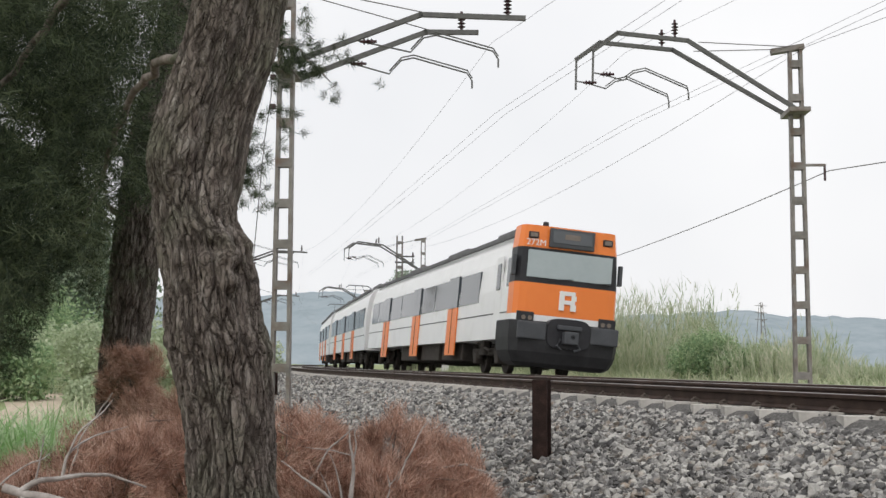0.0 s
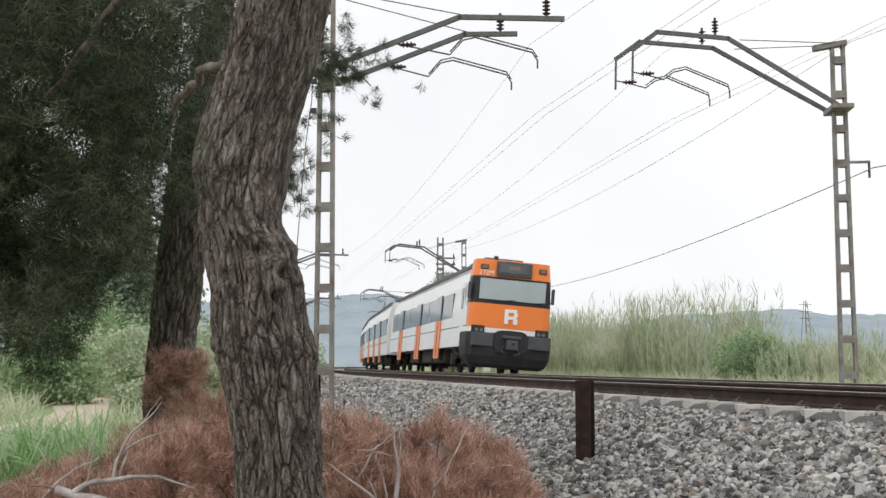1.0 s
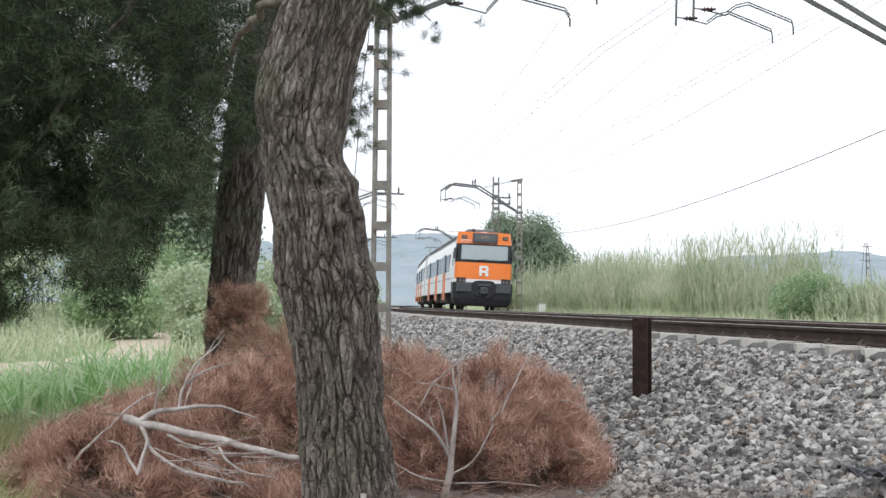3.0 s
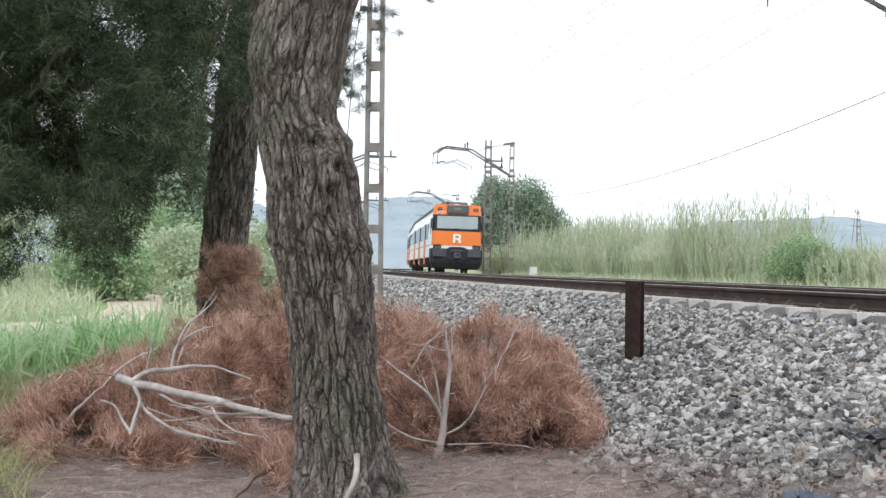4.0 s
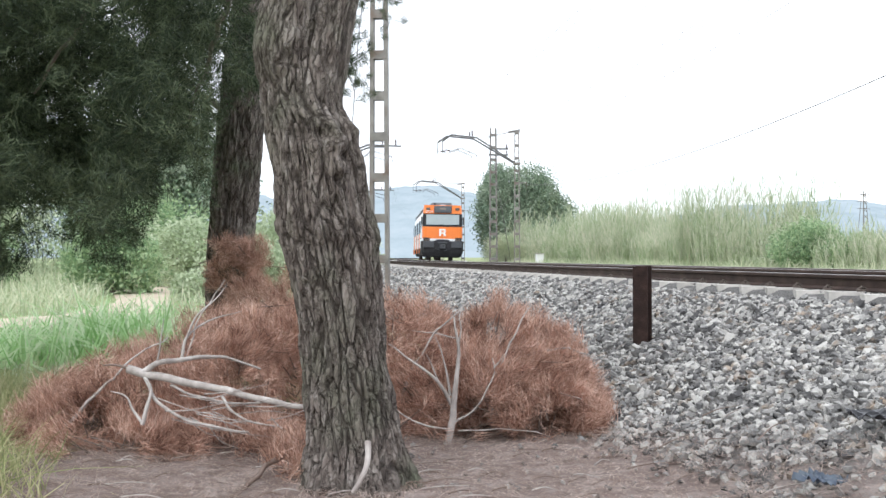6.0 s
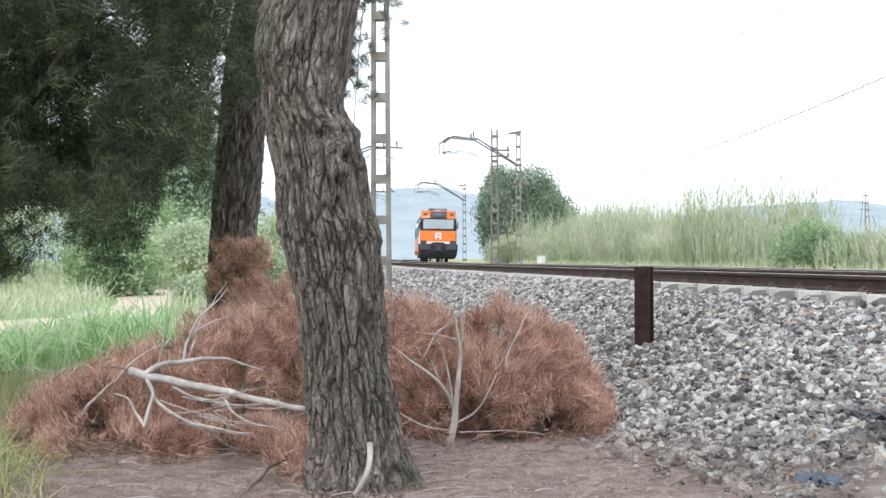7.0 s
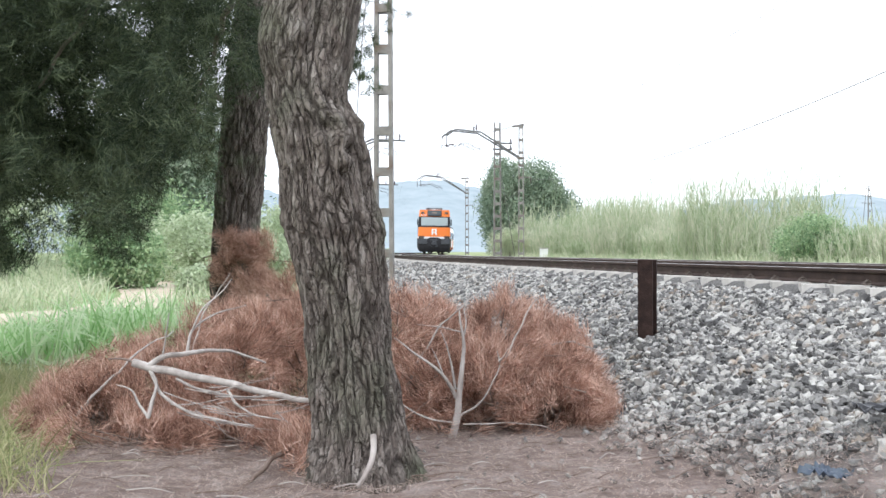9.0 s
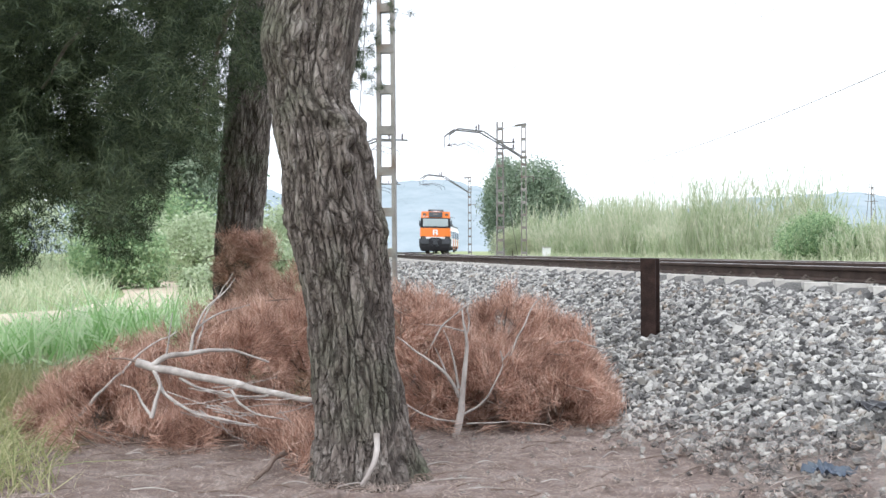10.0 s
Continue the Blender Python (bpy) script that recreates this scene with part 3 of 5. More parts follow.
def wire(name, pts, r, label, group="overhead wires"):
    v, q, t = tube_arrays(pts, r, 5)
    ob = arrays(name, v, q, M_wire)
    return tagged(ob, label, "wire", group)


def span(y0, y1, d0, d1, z0, z1, sag, n=24):
    out = []
    for k in range(n + 1):
        u = k / n
        y = y0 + (y1 - y0) * u
        # each span is a straight chord between its masts
        a, b = on_line(y0, d0), on_line(y1, d1)
        out.append((a[0] + (b[0] - a[0]) * u, a[1] + (b[1] - a[1]) * u, z0 + (z1 - z0) * u - 4 * sag * u * (1 - u)))
    return out


def overhead_wires():
    stations = [-22.0, 25.0, 73.0, 118.5, 165.0]
    for d, zc in ((SPACING - 0.35, 6.75), (0.30, 6.75)):
        for k, (a, b) in enumerate(zip(stations, stations[1:])):
            for dd in (-0.12, 0.12):
                wire("contact_wire", span(a, b, d + dd, d + dd, zc, zc, 0.05), 0.0035, "thin dark contact wire over the track")
            ms = span(a, b, d + 0.2, d + 0.2, zc + 1.55, zc + 1.55, 0.8)
            wire("messenger_wire", ms, 0.0035, "sagging messenger wire above the contact wire")
    d = -4.5
    for a, b in zip(stations, stations[1:]):
        wire("feeder_wire", span(a, b, d, d, 5.85, 5.85, 0.85), 0.012, "dark sagging feeder cable beside the far track")
        wire("earth_wire", span(a, b, -4.0, -4.0, 8.75, 8.75, 0.7), 0.006, "sagging earth wire on the mast tops")
    for a, b in zip(stations[1:], stations[2:]):
        wire("earth_wire", span(a, b, SPACING + 4.4, SPACING + 4.4, 8.9, 8.9, 0.6), 0.005, "sagging earth wire on the mast tops")


overhead_wires()


def steel_stake(x, y, base, h, turn, w=0.16):
    s = empty("steel_stake", pose(x, y, base, 0, 0, turn), "dark rusted steel beam stake standing upright in the ballast", "post", "stakes beside the track")
    bm = bmesh.new()
    for sx in (-1, 1):
        box(bm, sx * w / 2 - 0.008, sx * w / 2 + 0.008, -w / 2, w / 2, -0.4, h, bevel=0.003)
    part("flange", bm, M_post, s)
    bm = bmesh.new()
    box(bm, -w / 2 + 0.009, w / 2 - 0.009, -0.012, 0.012, -0.4, h - 0.004)
    part("web", bm, M_post, s)
    return s


steel_stake(1.965, 11.0, 0.36, 0.855, 65, 0.145)
steel_stake(*on_line(36.0, SPACING + 3.4), 0.42, 0.65, 60)

# ---- the train: three coupled cars ----
CAR_L = 25.2
CAR_HALF = 1.45
FLOOR_Z = 1.05


def car_section(bm, y, narrow=0.0, drop=0.0):
    h = CAR_HALF - narrow
    pts = [(-h, 0.92), (-h - 0.0, 1.65), (-h, 2.3), (-h + 0.06, 3.1), (-h + 0.16, 3.55), (-h + 0.34, 3.86), (-h + 0.7, 4.02 - drop), (0, 4.10 - drop),
           (h - 0.7, 4.02 - drop), (h - 0.34, 3.86), (h - 0.16, 3.55), (h - 0.06, 3.1), (h, 2.3), (h, 1.65), (h, 0.92)]
    return [bm.verts.new((x, y, z)) for x, z in pts]


def wheelset(parent, y):
    ax = part("wheelset", wheel_bm(), M_under, parent, "steel wheels on one axle", smooth=False)
    ax.matrix_basis = pose(0, y, 0.44)
    return ax


def wheel_bm():
    bm = bmesh.new()
    for s in (-1, 1):
        x = s * 0.834
        tube(bm, [(x - 0.065, 0, 0), (x - 0.06, 0, 0), (x + 0.06, 0, 0), (x + 0.065, 0, 0)], [0.40, 0.44, 0.44, 0.40], 24)
        tube(bm, [(x - s * 0.07, 0, 0), (x - s * 0.10, 0, 0)], [0.47, 0.46], 24)
        for k in range(6):
            a = k * math.pi / 3
            c, q = math.cos(a) * 0.25, math.sin(a) * 0.25
            box(bm, x + s * 0.06, x + s * 0.085, c - 0.05, c + 0.05, q - 0.05, q + 0.05)
    tube(bm, [(-0.95, 0, 0), (0.95, 0, 0)], 0.08, 10)
    return bm


WHEELS = []


def bogie(car, y):
    bm = bmesh.new()
    for s in (-1, 1):
        x = s * 1.08
        box(bm, x - 0.07, x + 0.07, y - 1.75, y + 1.75, 0.52, 0.72, bevel=0.03)
        for q in (-1.25, 1.25):
            box(bm, x - 0.11, x + 0.11, y + q - 0.2, y + q + 0.2, 0.26, 0.62, bevel=0.04)
            for k in (-0.3, 0.3):
                tube(bm, [(x, y + q + k, 0.42), (x, y + q + k, 0.8)], 0.09, 10)
        tube(bm, [(x + s * 0.1, y, 0.55), (x + s * 0.1, y, 1.0)], 0.16, 12)
        tube(bm, [(x + s * 0.16, y - 0.7, 0.62), (x + s * 0.16, y + 0.7, 0.85)], 0.045, 8)
    box(bm, -1.05, 1.05, y - 0.3, y + 0.3, 0.5, 0.85, bevel=0.03)
    b = part("bogie", bm, M_under, car, "grimy bogie frame with springs")
    for q in (-1.25, 1.25):
        WHEELS.append(wheelset(b, y + q))


def side_parts(car, doors, windows):
    """Doors, window panes, seams on both flanks."""
    for s in (-1, 1):
        for y in doors:
            bm = bmesh.new()
            x = s * (CAR_HALF + 0.004)
            v = [bm.verts.new(p) for p in ((x, y - 0.68, 0.50), (x, y + 0.68, 0.50), (x + s * 0.003, y + 0.68, 2.02), (x + s * 0.003, y - 0.68, 2.02))]
            bm.faces.new(v if s > 0 else v[::-1])
            r = bmesh.ops.extrude_face_region(bm, geom=bm.faces[:])
            for e in r["geom"]:
                if isinstance(e, bmesh.types.BMVert):
                    e.co.x += s * 0.035
            door = part("door", bm, M_orange, car, "orange lower door leaf")
            bm = bmesh.new()
            box(bm, x - 0.05, x + 0.03, y - 0.69, y + 0.69, 2.03, 3.05, bevel=0.01)
            part("door_head", bm, M_glass, door, "dark glazed upper door leaf")
            bm = bmesh.new()
            box(bm, x - 0.02, x + s * 0.05 if s > 0 else x + 0.02, y - 0.012, y + 0.012, 0.55, 3.0) if s > 0 else box(bm, x - 0.05, x + 0.02, y - 0.012, y + 0.012, 0.55, 3.0)
            part("door_seam", bm, M_seal, door)
        for a, b in windows:
            bm = bmesh.new()
            x = s * (CAR_HALF - 0.02)
            box(bm, x - 0.03, x + 0.03, a, b, 2.05, 3.0, bevel=0.012)
            part("side_window", bm, M_glass, car, "dark reflecting side window")
        bm = bmesh.new()
        x = s * (CAR_HALF + 0.003)
        box(bm, x - 0.006, x + 0.006, 0.5, CAR_L - 0.3, 1.63, 1.66)
        part("waist_seam", bm, M_seal, car)
        bm = bmesh.new()
        x = s * (CAR_HALF - 0.22)
        box(bm, x - 0.05, x + 0.05, 0.7, CAR_L - 0.3, 3.80, 3.93, bevel=0.02)
        part("gutter", bm, M_roof, car)


def car(name, label, cab):
    c = empty(name, pose(0, 0, 0), label, "train car", "cars of the train")
    bm = bmesh.new()
    rows = [(0.0, 0.10, 0.06), (0.35, 0.02, 0.02), (0.8, 0, 0), (CAR_L - 0.25, 0, 0)] if cab else [(0.2, 0, 0), (CAR_L - 0.25, 0, 0)]
    rings = [car_section(bm, *r) for r in rows]
    for a, b in zip(rings, rings[1:]):
        for k in range(len(a) - 1):
            bm.faces.new((a[k], a[k + 1], b[k + 1], b[k]))
        bm.faces.new((a[-1], a[0], b[0], b[-1]))
    bm.faces.new(rings[0][::-1])
    bm.faces.new(rings[-1])
    bmesh.ops.recalc_face_normals(bm, faces=bm.faces[:])
    part("body", bm, M_white, c, "white painted car body")
    doors = [7.2, 13.4, 20.1]
    wins = [(3.9, 6.4), (8.0, 10.2), (10.3, 12.6), (14.2, 16.7), (16.8, 19.3), (20.9, 22.4), (22.5, 24.3)]
    if not cab:
        wins = [(1.2, 3.6), (3.7, 6.4)] + wins[1:]
    side_parts(c, doors, wins)
    for a, b in ((6.3, 9.3), (9.8, 12.9), (13.6, 17.0)):
        bm = bmesh.new()
        box(bm, -1.25, 1.25, a, b, 0.35, 0.93, bevel=0.04)
        part("underframe_box", bm, M_under, c, "dark equipment box under the floor")
    bogie(c, 3.6)
    bogie(c, CAR_L - 3.6)
    for a, b in ((1.8, 5.0), (9.0, 12.0), (16.5, 19.5)):
        bm = bmesh.new()
        box(bm, -0.75, 0.75, a, b, 4.05, 4.30, bevel=0.08)
        part("roof_unit", bm, M_roof, c, "grey roof ventilation unit")
    bm = bmesh.new()
    box(bm, -1.15, 1.15, CAR_L - 0.26, CAR_L + 0.2, 0.95, 3.75, bevel=0.05)
    part("gangway", bm, M_seal, c, "black folded gangway bellows")
    if cab:
        cab_front(c)
    else:
        pantograph(c, 21.5)
    return c


def panel(name, x0, x1, z0, z1, y, thick, material, parent, label="", bevel=0.02):
    bm = bmesh.new()
    box(bm, x0, x1, y - thick, y + 0.02, z0, z1, bevel=bevel)
    return part(name, bm, material, parent, label)


def cab_front(c):
    h = CAR_HALF + 0.01
    # nose shell: a slightly raked face with rounded corners, in bands
    def band(name, z0, z1, mat, label, grow=0.0, bev=0.0):
        bm = bmesh.new()
        prof = [(-h - grow, 0.62), (-h - grow, 0.10), (-h + 0.10, -0.07 - grow), (-h + 0.30, -0.12 - grow), (0, -0.15 - grow), (h - 0.30, -0.12 - grow), (h - 0.10, -0.07 - grow), (h + grow, 0.10), (h + grow, 0.62)]
        rings = []
        for z in (z0, z1):
            rake = 0.10 * max(0.0, (z - 2.4)) / 1.6
            pinch = max(0.0, z - 3.1) * 0.13
            rings.append([bm.verts.new((x * (1 - pinch / h * 0.9), yy + rake, z)) for x, yy in prof])
        for k in range(len(prof) - 1):
            bm.faces.new((rings[0][k], rings[0][k + 1], rings[1][k + 1], rings[1][k]))
        bm.faces.new(rings[0][::-1])
        bm.faces.new(rings[1])
        bmesh.ops.recalc_face_normals(bm, faces=bm.faces[:])
        return part(name, bm, mat, c, label)

    band("upper_panel", 3.42, 4.03, M_orange, "orange upper front panel")
    band("windscreen_surround", 2.46, 3.418, M_seal, "black windscreen surround")
    band("front_panel", 1.60, 2.458, M_orange, "orange lower front panel")
    band("lower_panel", 1.30, 1.598, M_white, "white strip under the front panel")
    bm = bmesh.new()
    prof = [(-h - 0.08, 1.3), (-h - 0.08, 0.0), (-h + 0.1, -0.28), (-0.62, -0.42), (0.62, -0.42), (h - 0.1, -0.28), (h + 0.08, 0.0), (h + 0.08, 1.3)]
    rings = []
    for z, g in ((0.22, 0.62), (0.32, 0.80), (0.60, 0.95), (0.95, 1.0), (1.36, 1.0), (1.42, 0.95)):
        rings.append([bm.verts.new((x * (0.80 if z < 0.25 else 0.90 if z < 0.4 else 0.98 if z < 0.7 else 1.0), 0.3 + (yy - 0.3) * g, z)) for x, yy in prof])
    for a, b in zip(rings, rings[1:]):
        for k in range(len(prof) - 1):
            bm.faces.new((a[k], a[k + 1], b[k + 1], b[k]))
    bm.faces.new(rings[0][::-1])
    bm.faces.new(rings[-1])
    bmesh.ops.recalc_face_normals(bm, faces=bm.faces[:])
    part("bumper", bm, M_black, c, "black moulded front skirt")
    for s in (-1, 1):
        panel("buffer_pad", s * 1.02 - 0.40, s * 1.02 + 0.40, 0.93, 1.39, -0.36, 0.07, M_charcoal, c, "dark grey buffer pad", 0.04)
        lamp = panel("headlight", s * 1.16 - 0.24, s * 1.16 + 0.24, 1.40, 1.66, -0.14, 0.05, M_seal, c, "twin headlight in a dark recess")
        for q in (-0.09, 0.09):
            bm = bmesh.new()
            tube(bm, [(s * 1.12 + q, -0.178, 1.50), (s * 1.12 + q, -0.20, 1.50)], [0.07, 0.06], 14)
            part("lens", bm, M_lamp, lamp)
        mk = panel("marker_light", s * 1.06 - 0.14, s * 1.06 + 0.14, 3.66, 3.84, -0.03, 0.05, M_seal, c, "small marker light box")
        panel("lens", s * 1.06 - 0.10, s * 1.06 + 0.10, 3.69, 3.81, -0.08, 0.012, M_lamp, mk, "", 0.008)
        # mirrors and cab side windows
        bm = bmesh.new()
        box(bm, s * 1.52 - 0.05, s * 1.52 + 0.05, 0.0, 0.16, 2.62, 3.18, bevel=0.02)
        part("mirror", bm, M_charcoal, c, "dark rear-view mirror housing")
        bm = bmesh.new()
        box(bm, s * 1.43 - 0.02, s * 1.43 + 0.025, 0.45, 0.95, 2.35, 3.15, bevel=0.03)
        part("cab_window", bm, M_glass, c, "narrow cab side window")
        bm = bmesh.new()
        box(bm, s * 1.45 - 0.01, s * 1.45 + 0.012, 1.35, 2.05, 1.15, 3.25, bevel=0.004)
        d = part("cab_door", bm, M_white, c, "white cab door")
        bm = bmesh.new()
        box(bm, s * 1.46 - 0.02, s * 1.46 + 0.012, 1.5, 1.9, 2.3, 3.05, bevel=0.02)
        part("door_window", bm, M_glass, d)
    glass = panel("windscreen", -1.20, 1.20, 2.60, 3.34, -0.12, 0.035, M_screen, c, "grey reflecting windscreen", 0.015)
    for x in (-0.62, 0.5):
        bm = bmesh.new()
        tube(bm, [(x, -0.18, 2.50), (x + 0.05, -0.20, 2.56), (x + 0.72, -0.19, 2.63)], 0.014, 6)
        part("wiper", bm, M_seal, glass)
    disp = panel("display_box", -0.64, 0.64, 3.46, 3.98, -0.10, 0.08, M_charcoal, c, "dark destination display box", 0.03)
    panel("display_glass", -0.56, 0.56, 3.58, 3.92, -0.18, 0.012, M_glass, disp, "", 0.006)
    panel("display_text", -0.22, 0.22, 3.70, 3.84, -0.192, 0.008, M_lamp, disp, "pale unreadable display bar", 0.0)
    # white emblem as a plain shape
    bm = bmesh.new()
    for x0, x1, z0, z1 in ((-0.24, -0.10, 1.78, 2.30), (-0.10, 0.20, 2.19, 2.30), (0.10, 0.24, 2.06, 2.19), (-0.10, 0.20, 1.95, 2.06), (0.08, 0.24, 1.78, 1.95)):
        box(bm, x0, x1, -0.185, -0.13, z0, z1)
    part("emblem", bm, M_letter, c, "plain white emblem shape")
    cu = bpy.data.curves.new("running_number", "FONT")
    cu.body = "272M"
    cu.size, cu.extrude = 0.24, 0.004
    tob = new("running_number_text", cu)
    dg = bpy.context.evaluated_depsgraph_get()
    me = bpy.data.meshes.new_from_object(tob.evaluated_get(dg))
    bpy.data.objects.remove(tob)
    me.materials.clear()
    me.materials.append(M_letter)
    num = new("running_number", me)
    num.parent = c
    num.matrix_basis = pose(-1.26, -0.085, 3.47, 86, 0, -6)
    tagged(num, "white running number 272M")
    # coupler
    bm = bmesh.new()
    tube(bm, [(0, -0.455, 1.10), (0, -0.16, 1.10)], [0.60, 0.60], 24)
    for v in bm.verts:
        cx, cz = v.co.x / 0.60, (v.co.z - 1.10) / 0.60
        v.co.x = 0.60 * math.copysign(abs(cx) ** 0.5, cx)
        v.co.z = 1.14 + 0.40 * math.copysign(abs(cz) ** 0.5, cz)
    part("coupler_recess", bm, M_seal, c, "black coupler opening")
    bm = bmesh.new()
    box(bm, -0.20, 0.20, -0.74, -0.46, 0.86, 1.20, bevel=0.04)
    tube(bm, [(0, -0.5, 1.06), (0, -0.2, 1.06)], 0.11, 12)
    box(bm, -0.34, 0.34, -0.56, -0.44, 1.24, 1.36, bevel=0.03)
    tube(bm, [(0.22, -0.5, 0.95), (0.30, -0.58, 0.75), (0.12, -0.60, 0.70)], 0.035, 8)
    tube(bm, [(-0.24, -0.5, 0.98), (-0.34, -0.55, 0.80), (-0.20, -0.5, 0.72)], 0.03, 8)
    cp = part("coupler", bm, M_charcoal, c, "dark steel automatic coupler")
    bm = bmesh.new()
    tube(bm, [(0.03, -0.74, 1.06), (0.03, -0.70, 1.06)], [0.06, 0.07], 12)
    part("coupler_cone", bm, M_seal, cp)
    bm = bmesh.new()
    tube(bm, [(-0.55, 0.6, 4.08), (-0.55, 0.6, 4.22), (-0.55, 0.6, 4.24)], [0.09, 0.08, 0.04], 12)
    part("horn", bm, M_seal, c)


def pantograph(c, y):
    bm = bmesh.new()
    for x in (-0.55, 0.55):
        for yy in (y - 0.6, y + 0.6):
            tube(bm, [(x, yy, 4.08), (x, yy, 4.36)], 0.06, 8)
    box(bm, -0.65, 0.65, y - 0.7, y + 0.7, 4.36, 4.42)
    p = part("pantograph", bm, M_arm, c, "raised steel pantograph")
    bm = bmesh.new()
    for x in (-0.3, 0.3):
        tube(bm, [(x * 1.2, y + 0.5, 4.44), (x, y - 0.9, 5.02), (x * 0.8, y + 0.3, 5.52)], 0.03, 6)
    part("frame", bm, M_arm, p)
    bm = bmesh.new()
    for yy in (y + 0.18, y + 0.42):
        tube(bm, [(-0.85, yy, 5.38), (-0.62, yy, 5.54), (0.62, yy, 5.54), (0.85, yy, 5.38)], 0.028, 6)
    part("collector_head", bm, M_arm, p)


CARS = [car("train_tail_car", "white and orange commuter train car with a flat cab front", True),
        car("train_middle_car", "white and orange commuter train car with a pantograph", False),
        car("train_leading_car", "white and orange commuter train car with dark windows", False)]

# ---- vegetation helpers ----
def unit(v):
    return v / (np.linalg.norm(v, axis=-1, keepdims=True) + 1e-12)


def blades(base, direction, length, width, bend, rng, segs=3):
    """Tapering bent strips from base points; returns vertices and quads."""
    n = len(base)
    direction = unit(direction)
    side = unit(np.cross(direction, rng.normal(size=(n, 3))))
    fall = rng.normal(size=(n, 3)) * np.array([1, 1, 0.2]) - np.array([0, 0, 0.7])
    length, width, bend = (np.broadcast_to(a, (n,)) for a in (length, width, bend))
    rows = []
    for k in range(segs + 1):
        u = k / segs
        c = base + direction * (length * u)[:, None] + fall * (length * bend * u * u)[:, None]
        w = width * (1 - 0.92 * u**1.5) / 2
        rows += [c - side * w[:, None], c + side * w[:, None]]
    v = np.stack(rows, 1)
    m = 2 * (segs + 1)
    f = np.array([[2 * k, 2 * k + 1, 2 * k + 3, 2 * k + 2] for k in range(segs)])
    faces = (np.arange(n)[:, None, None] * m + f[None]).reshape(-1, 4)
    return v.reshape(-1, 3), faces


def needles(centres, axes, per, length, width, rng, spread=0.75):
    """Tufts of straight needles: one thin triangle each."""
    n = len(centres)
    c = np.repeat(centres, per, 0) + rng.normal(size=(n * per, 3)) * length * 0.22
    d = unit(np.repeat(unit(axes), per, 0) + rng.normal(size=(n * per, 3)) * spread)
    side = unit(np.cross(d, rng.normal(size=(n * per, 3))))
    ln = length * rng.uniform(0.6, 1.2, (n * per, 1))
    v = np.stack([c - side * width / 2, c + side * width / 2, c + d * ln], 1).reshape(-1, 3)
    return v, np.arange(n * per * 3).reshape(-1, 3)


def leaves(centres, size, rng, flat=0.0):
    """Small four-cornered leaves turned every way."""
    n = len(centres)
    a = unit(rng.normal(size=(n, 3)) * np.array([1, 1, 1 - flat]))
    b = unit(np.cross(a, rng.normal(size=(n, 3))))
    s = size * rng.uniform(0.6, 1.3, (n, 1))
    v = np.stack([centres - a * s, centres + b * s * 0.45, centres + a * s, centres - b * s * 0.45], 1).reshape(-1, 3)
    return v, np.arange(n * 4).reshape(-1, 4)


def clumps(blobs, per, rng, shell=0.55):
    """Points gathered in small clumps over a set of (centre, radii) lobes."""
    out = []
    for (cx, cy, cz), (rx, ry, rz), n in blobs:
        d = unit(rng.normal(size=(n, 3)))
        r = shell + (1 - shell) * rng.uniform(0, 1, (n, 1)) ** 0.6 + rng.normal(size=(n, 1)) * 0.07
        c = np.array([cx, cy, cz]) + d * r * np.array([rx, ry, rz])
        k = np.repeat(c, per, 0) + rng.normal(size=(n * per, 3)) * min(rx, ry, rz) * 0.17
        out.append(k)
    return np.vstack(out)


# ---- pines ----
M_pinebark = surface("plated_pine_bark", [(0.075, 0.060, 0.052), (0.15, 0.124, 0.109), (0.23, 0.20, 0.178), (0.35, 0.32, 0.295)], scale=17.0, rough=0.95, bump=0.9, bump_scale=45, stretch=(1, 1, 0.4), depth=0.02, stain=((0.14, 0.15, 0.105), 2.4, 0.5, 0.75))


def crevice_colour(m):
    """Mixes a dark brown into the plates where the fissures run."""
    n, l = m.node_tree.nodes, m.node_tree.links
    bsdf = n["Principled BSDF"]
    old = bsdf.inputs["Base Color"].links[0].from_socket
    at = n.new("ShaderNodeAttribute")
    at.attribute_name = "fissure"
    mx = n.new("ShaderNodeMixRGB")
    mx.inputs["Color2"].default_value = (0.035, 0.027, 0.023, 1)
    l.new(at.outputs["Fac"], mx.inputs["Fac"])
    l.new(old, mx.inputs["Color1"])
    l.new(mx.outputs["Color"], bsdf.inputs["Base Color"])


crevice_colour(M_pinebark)


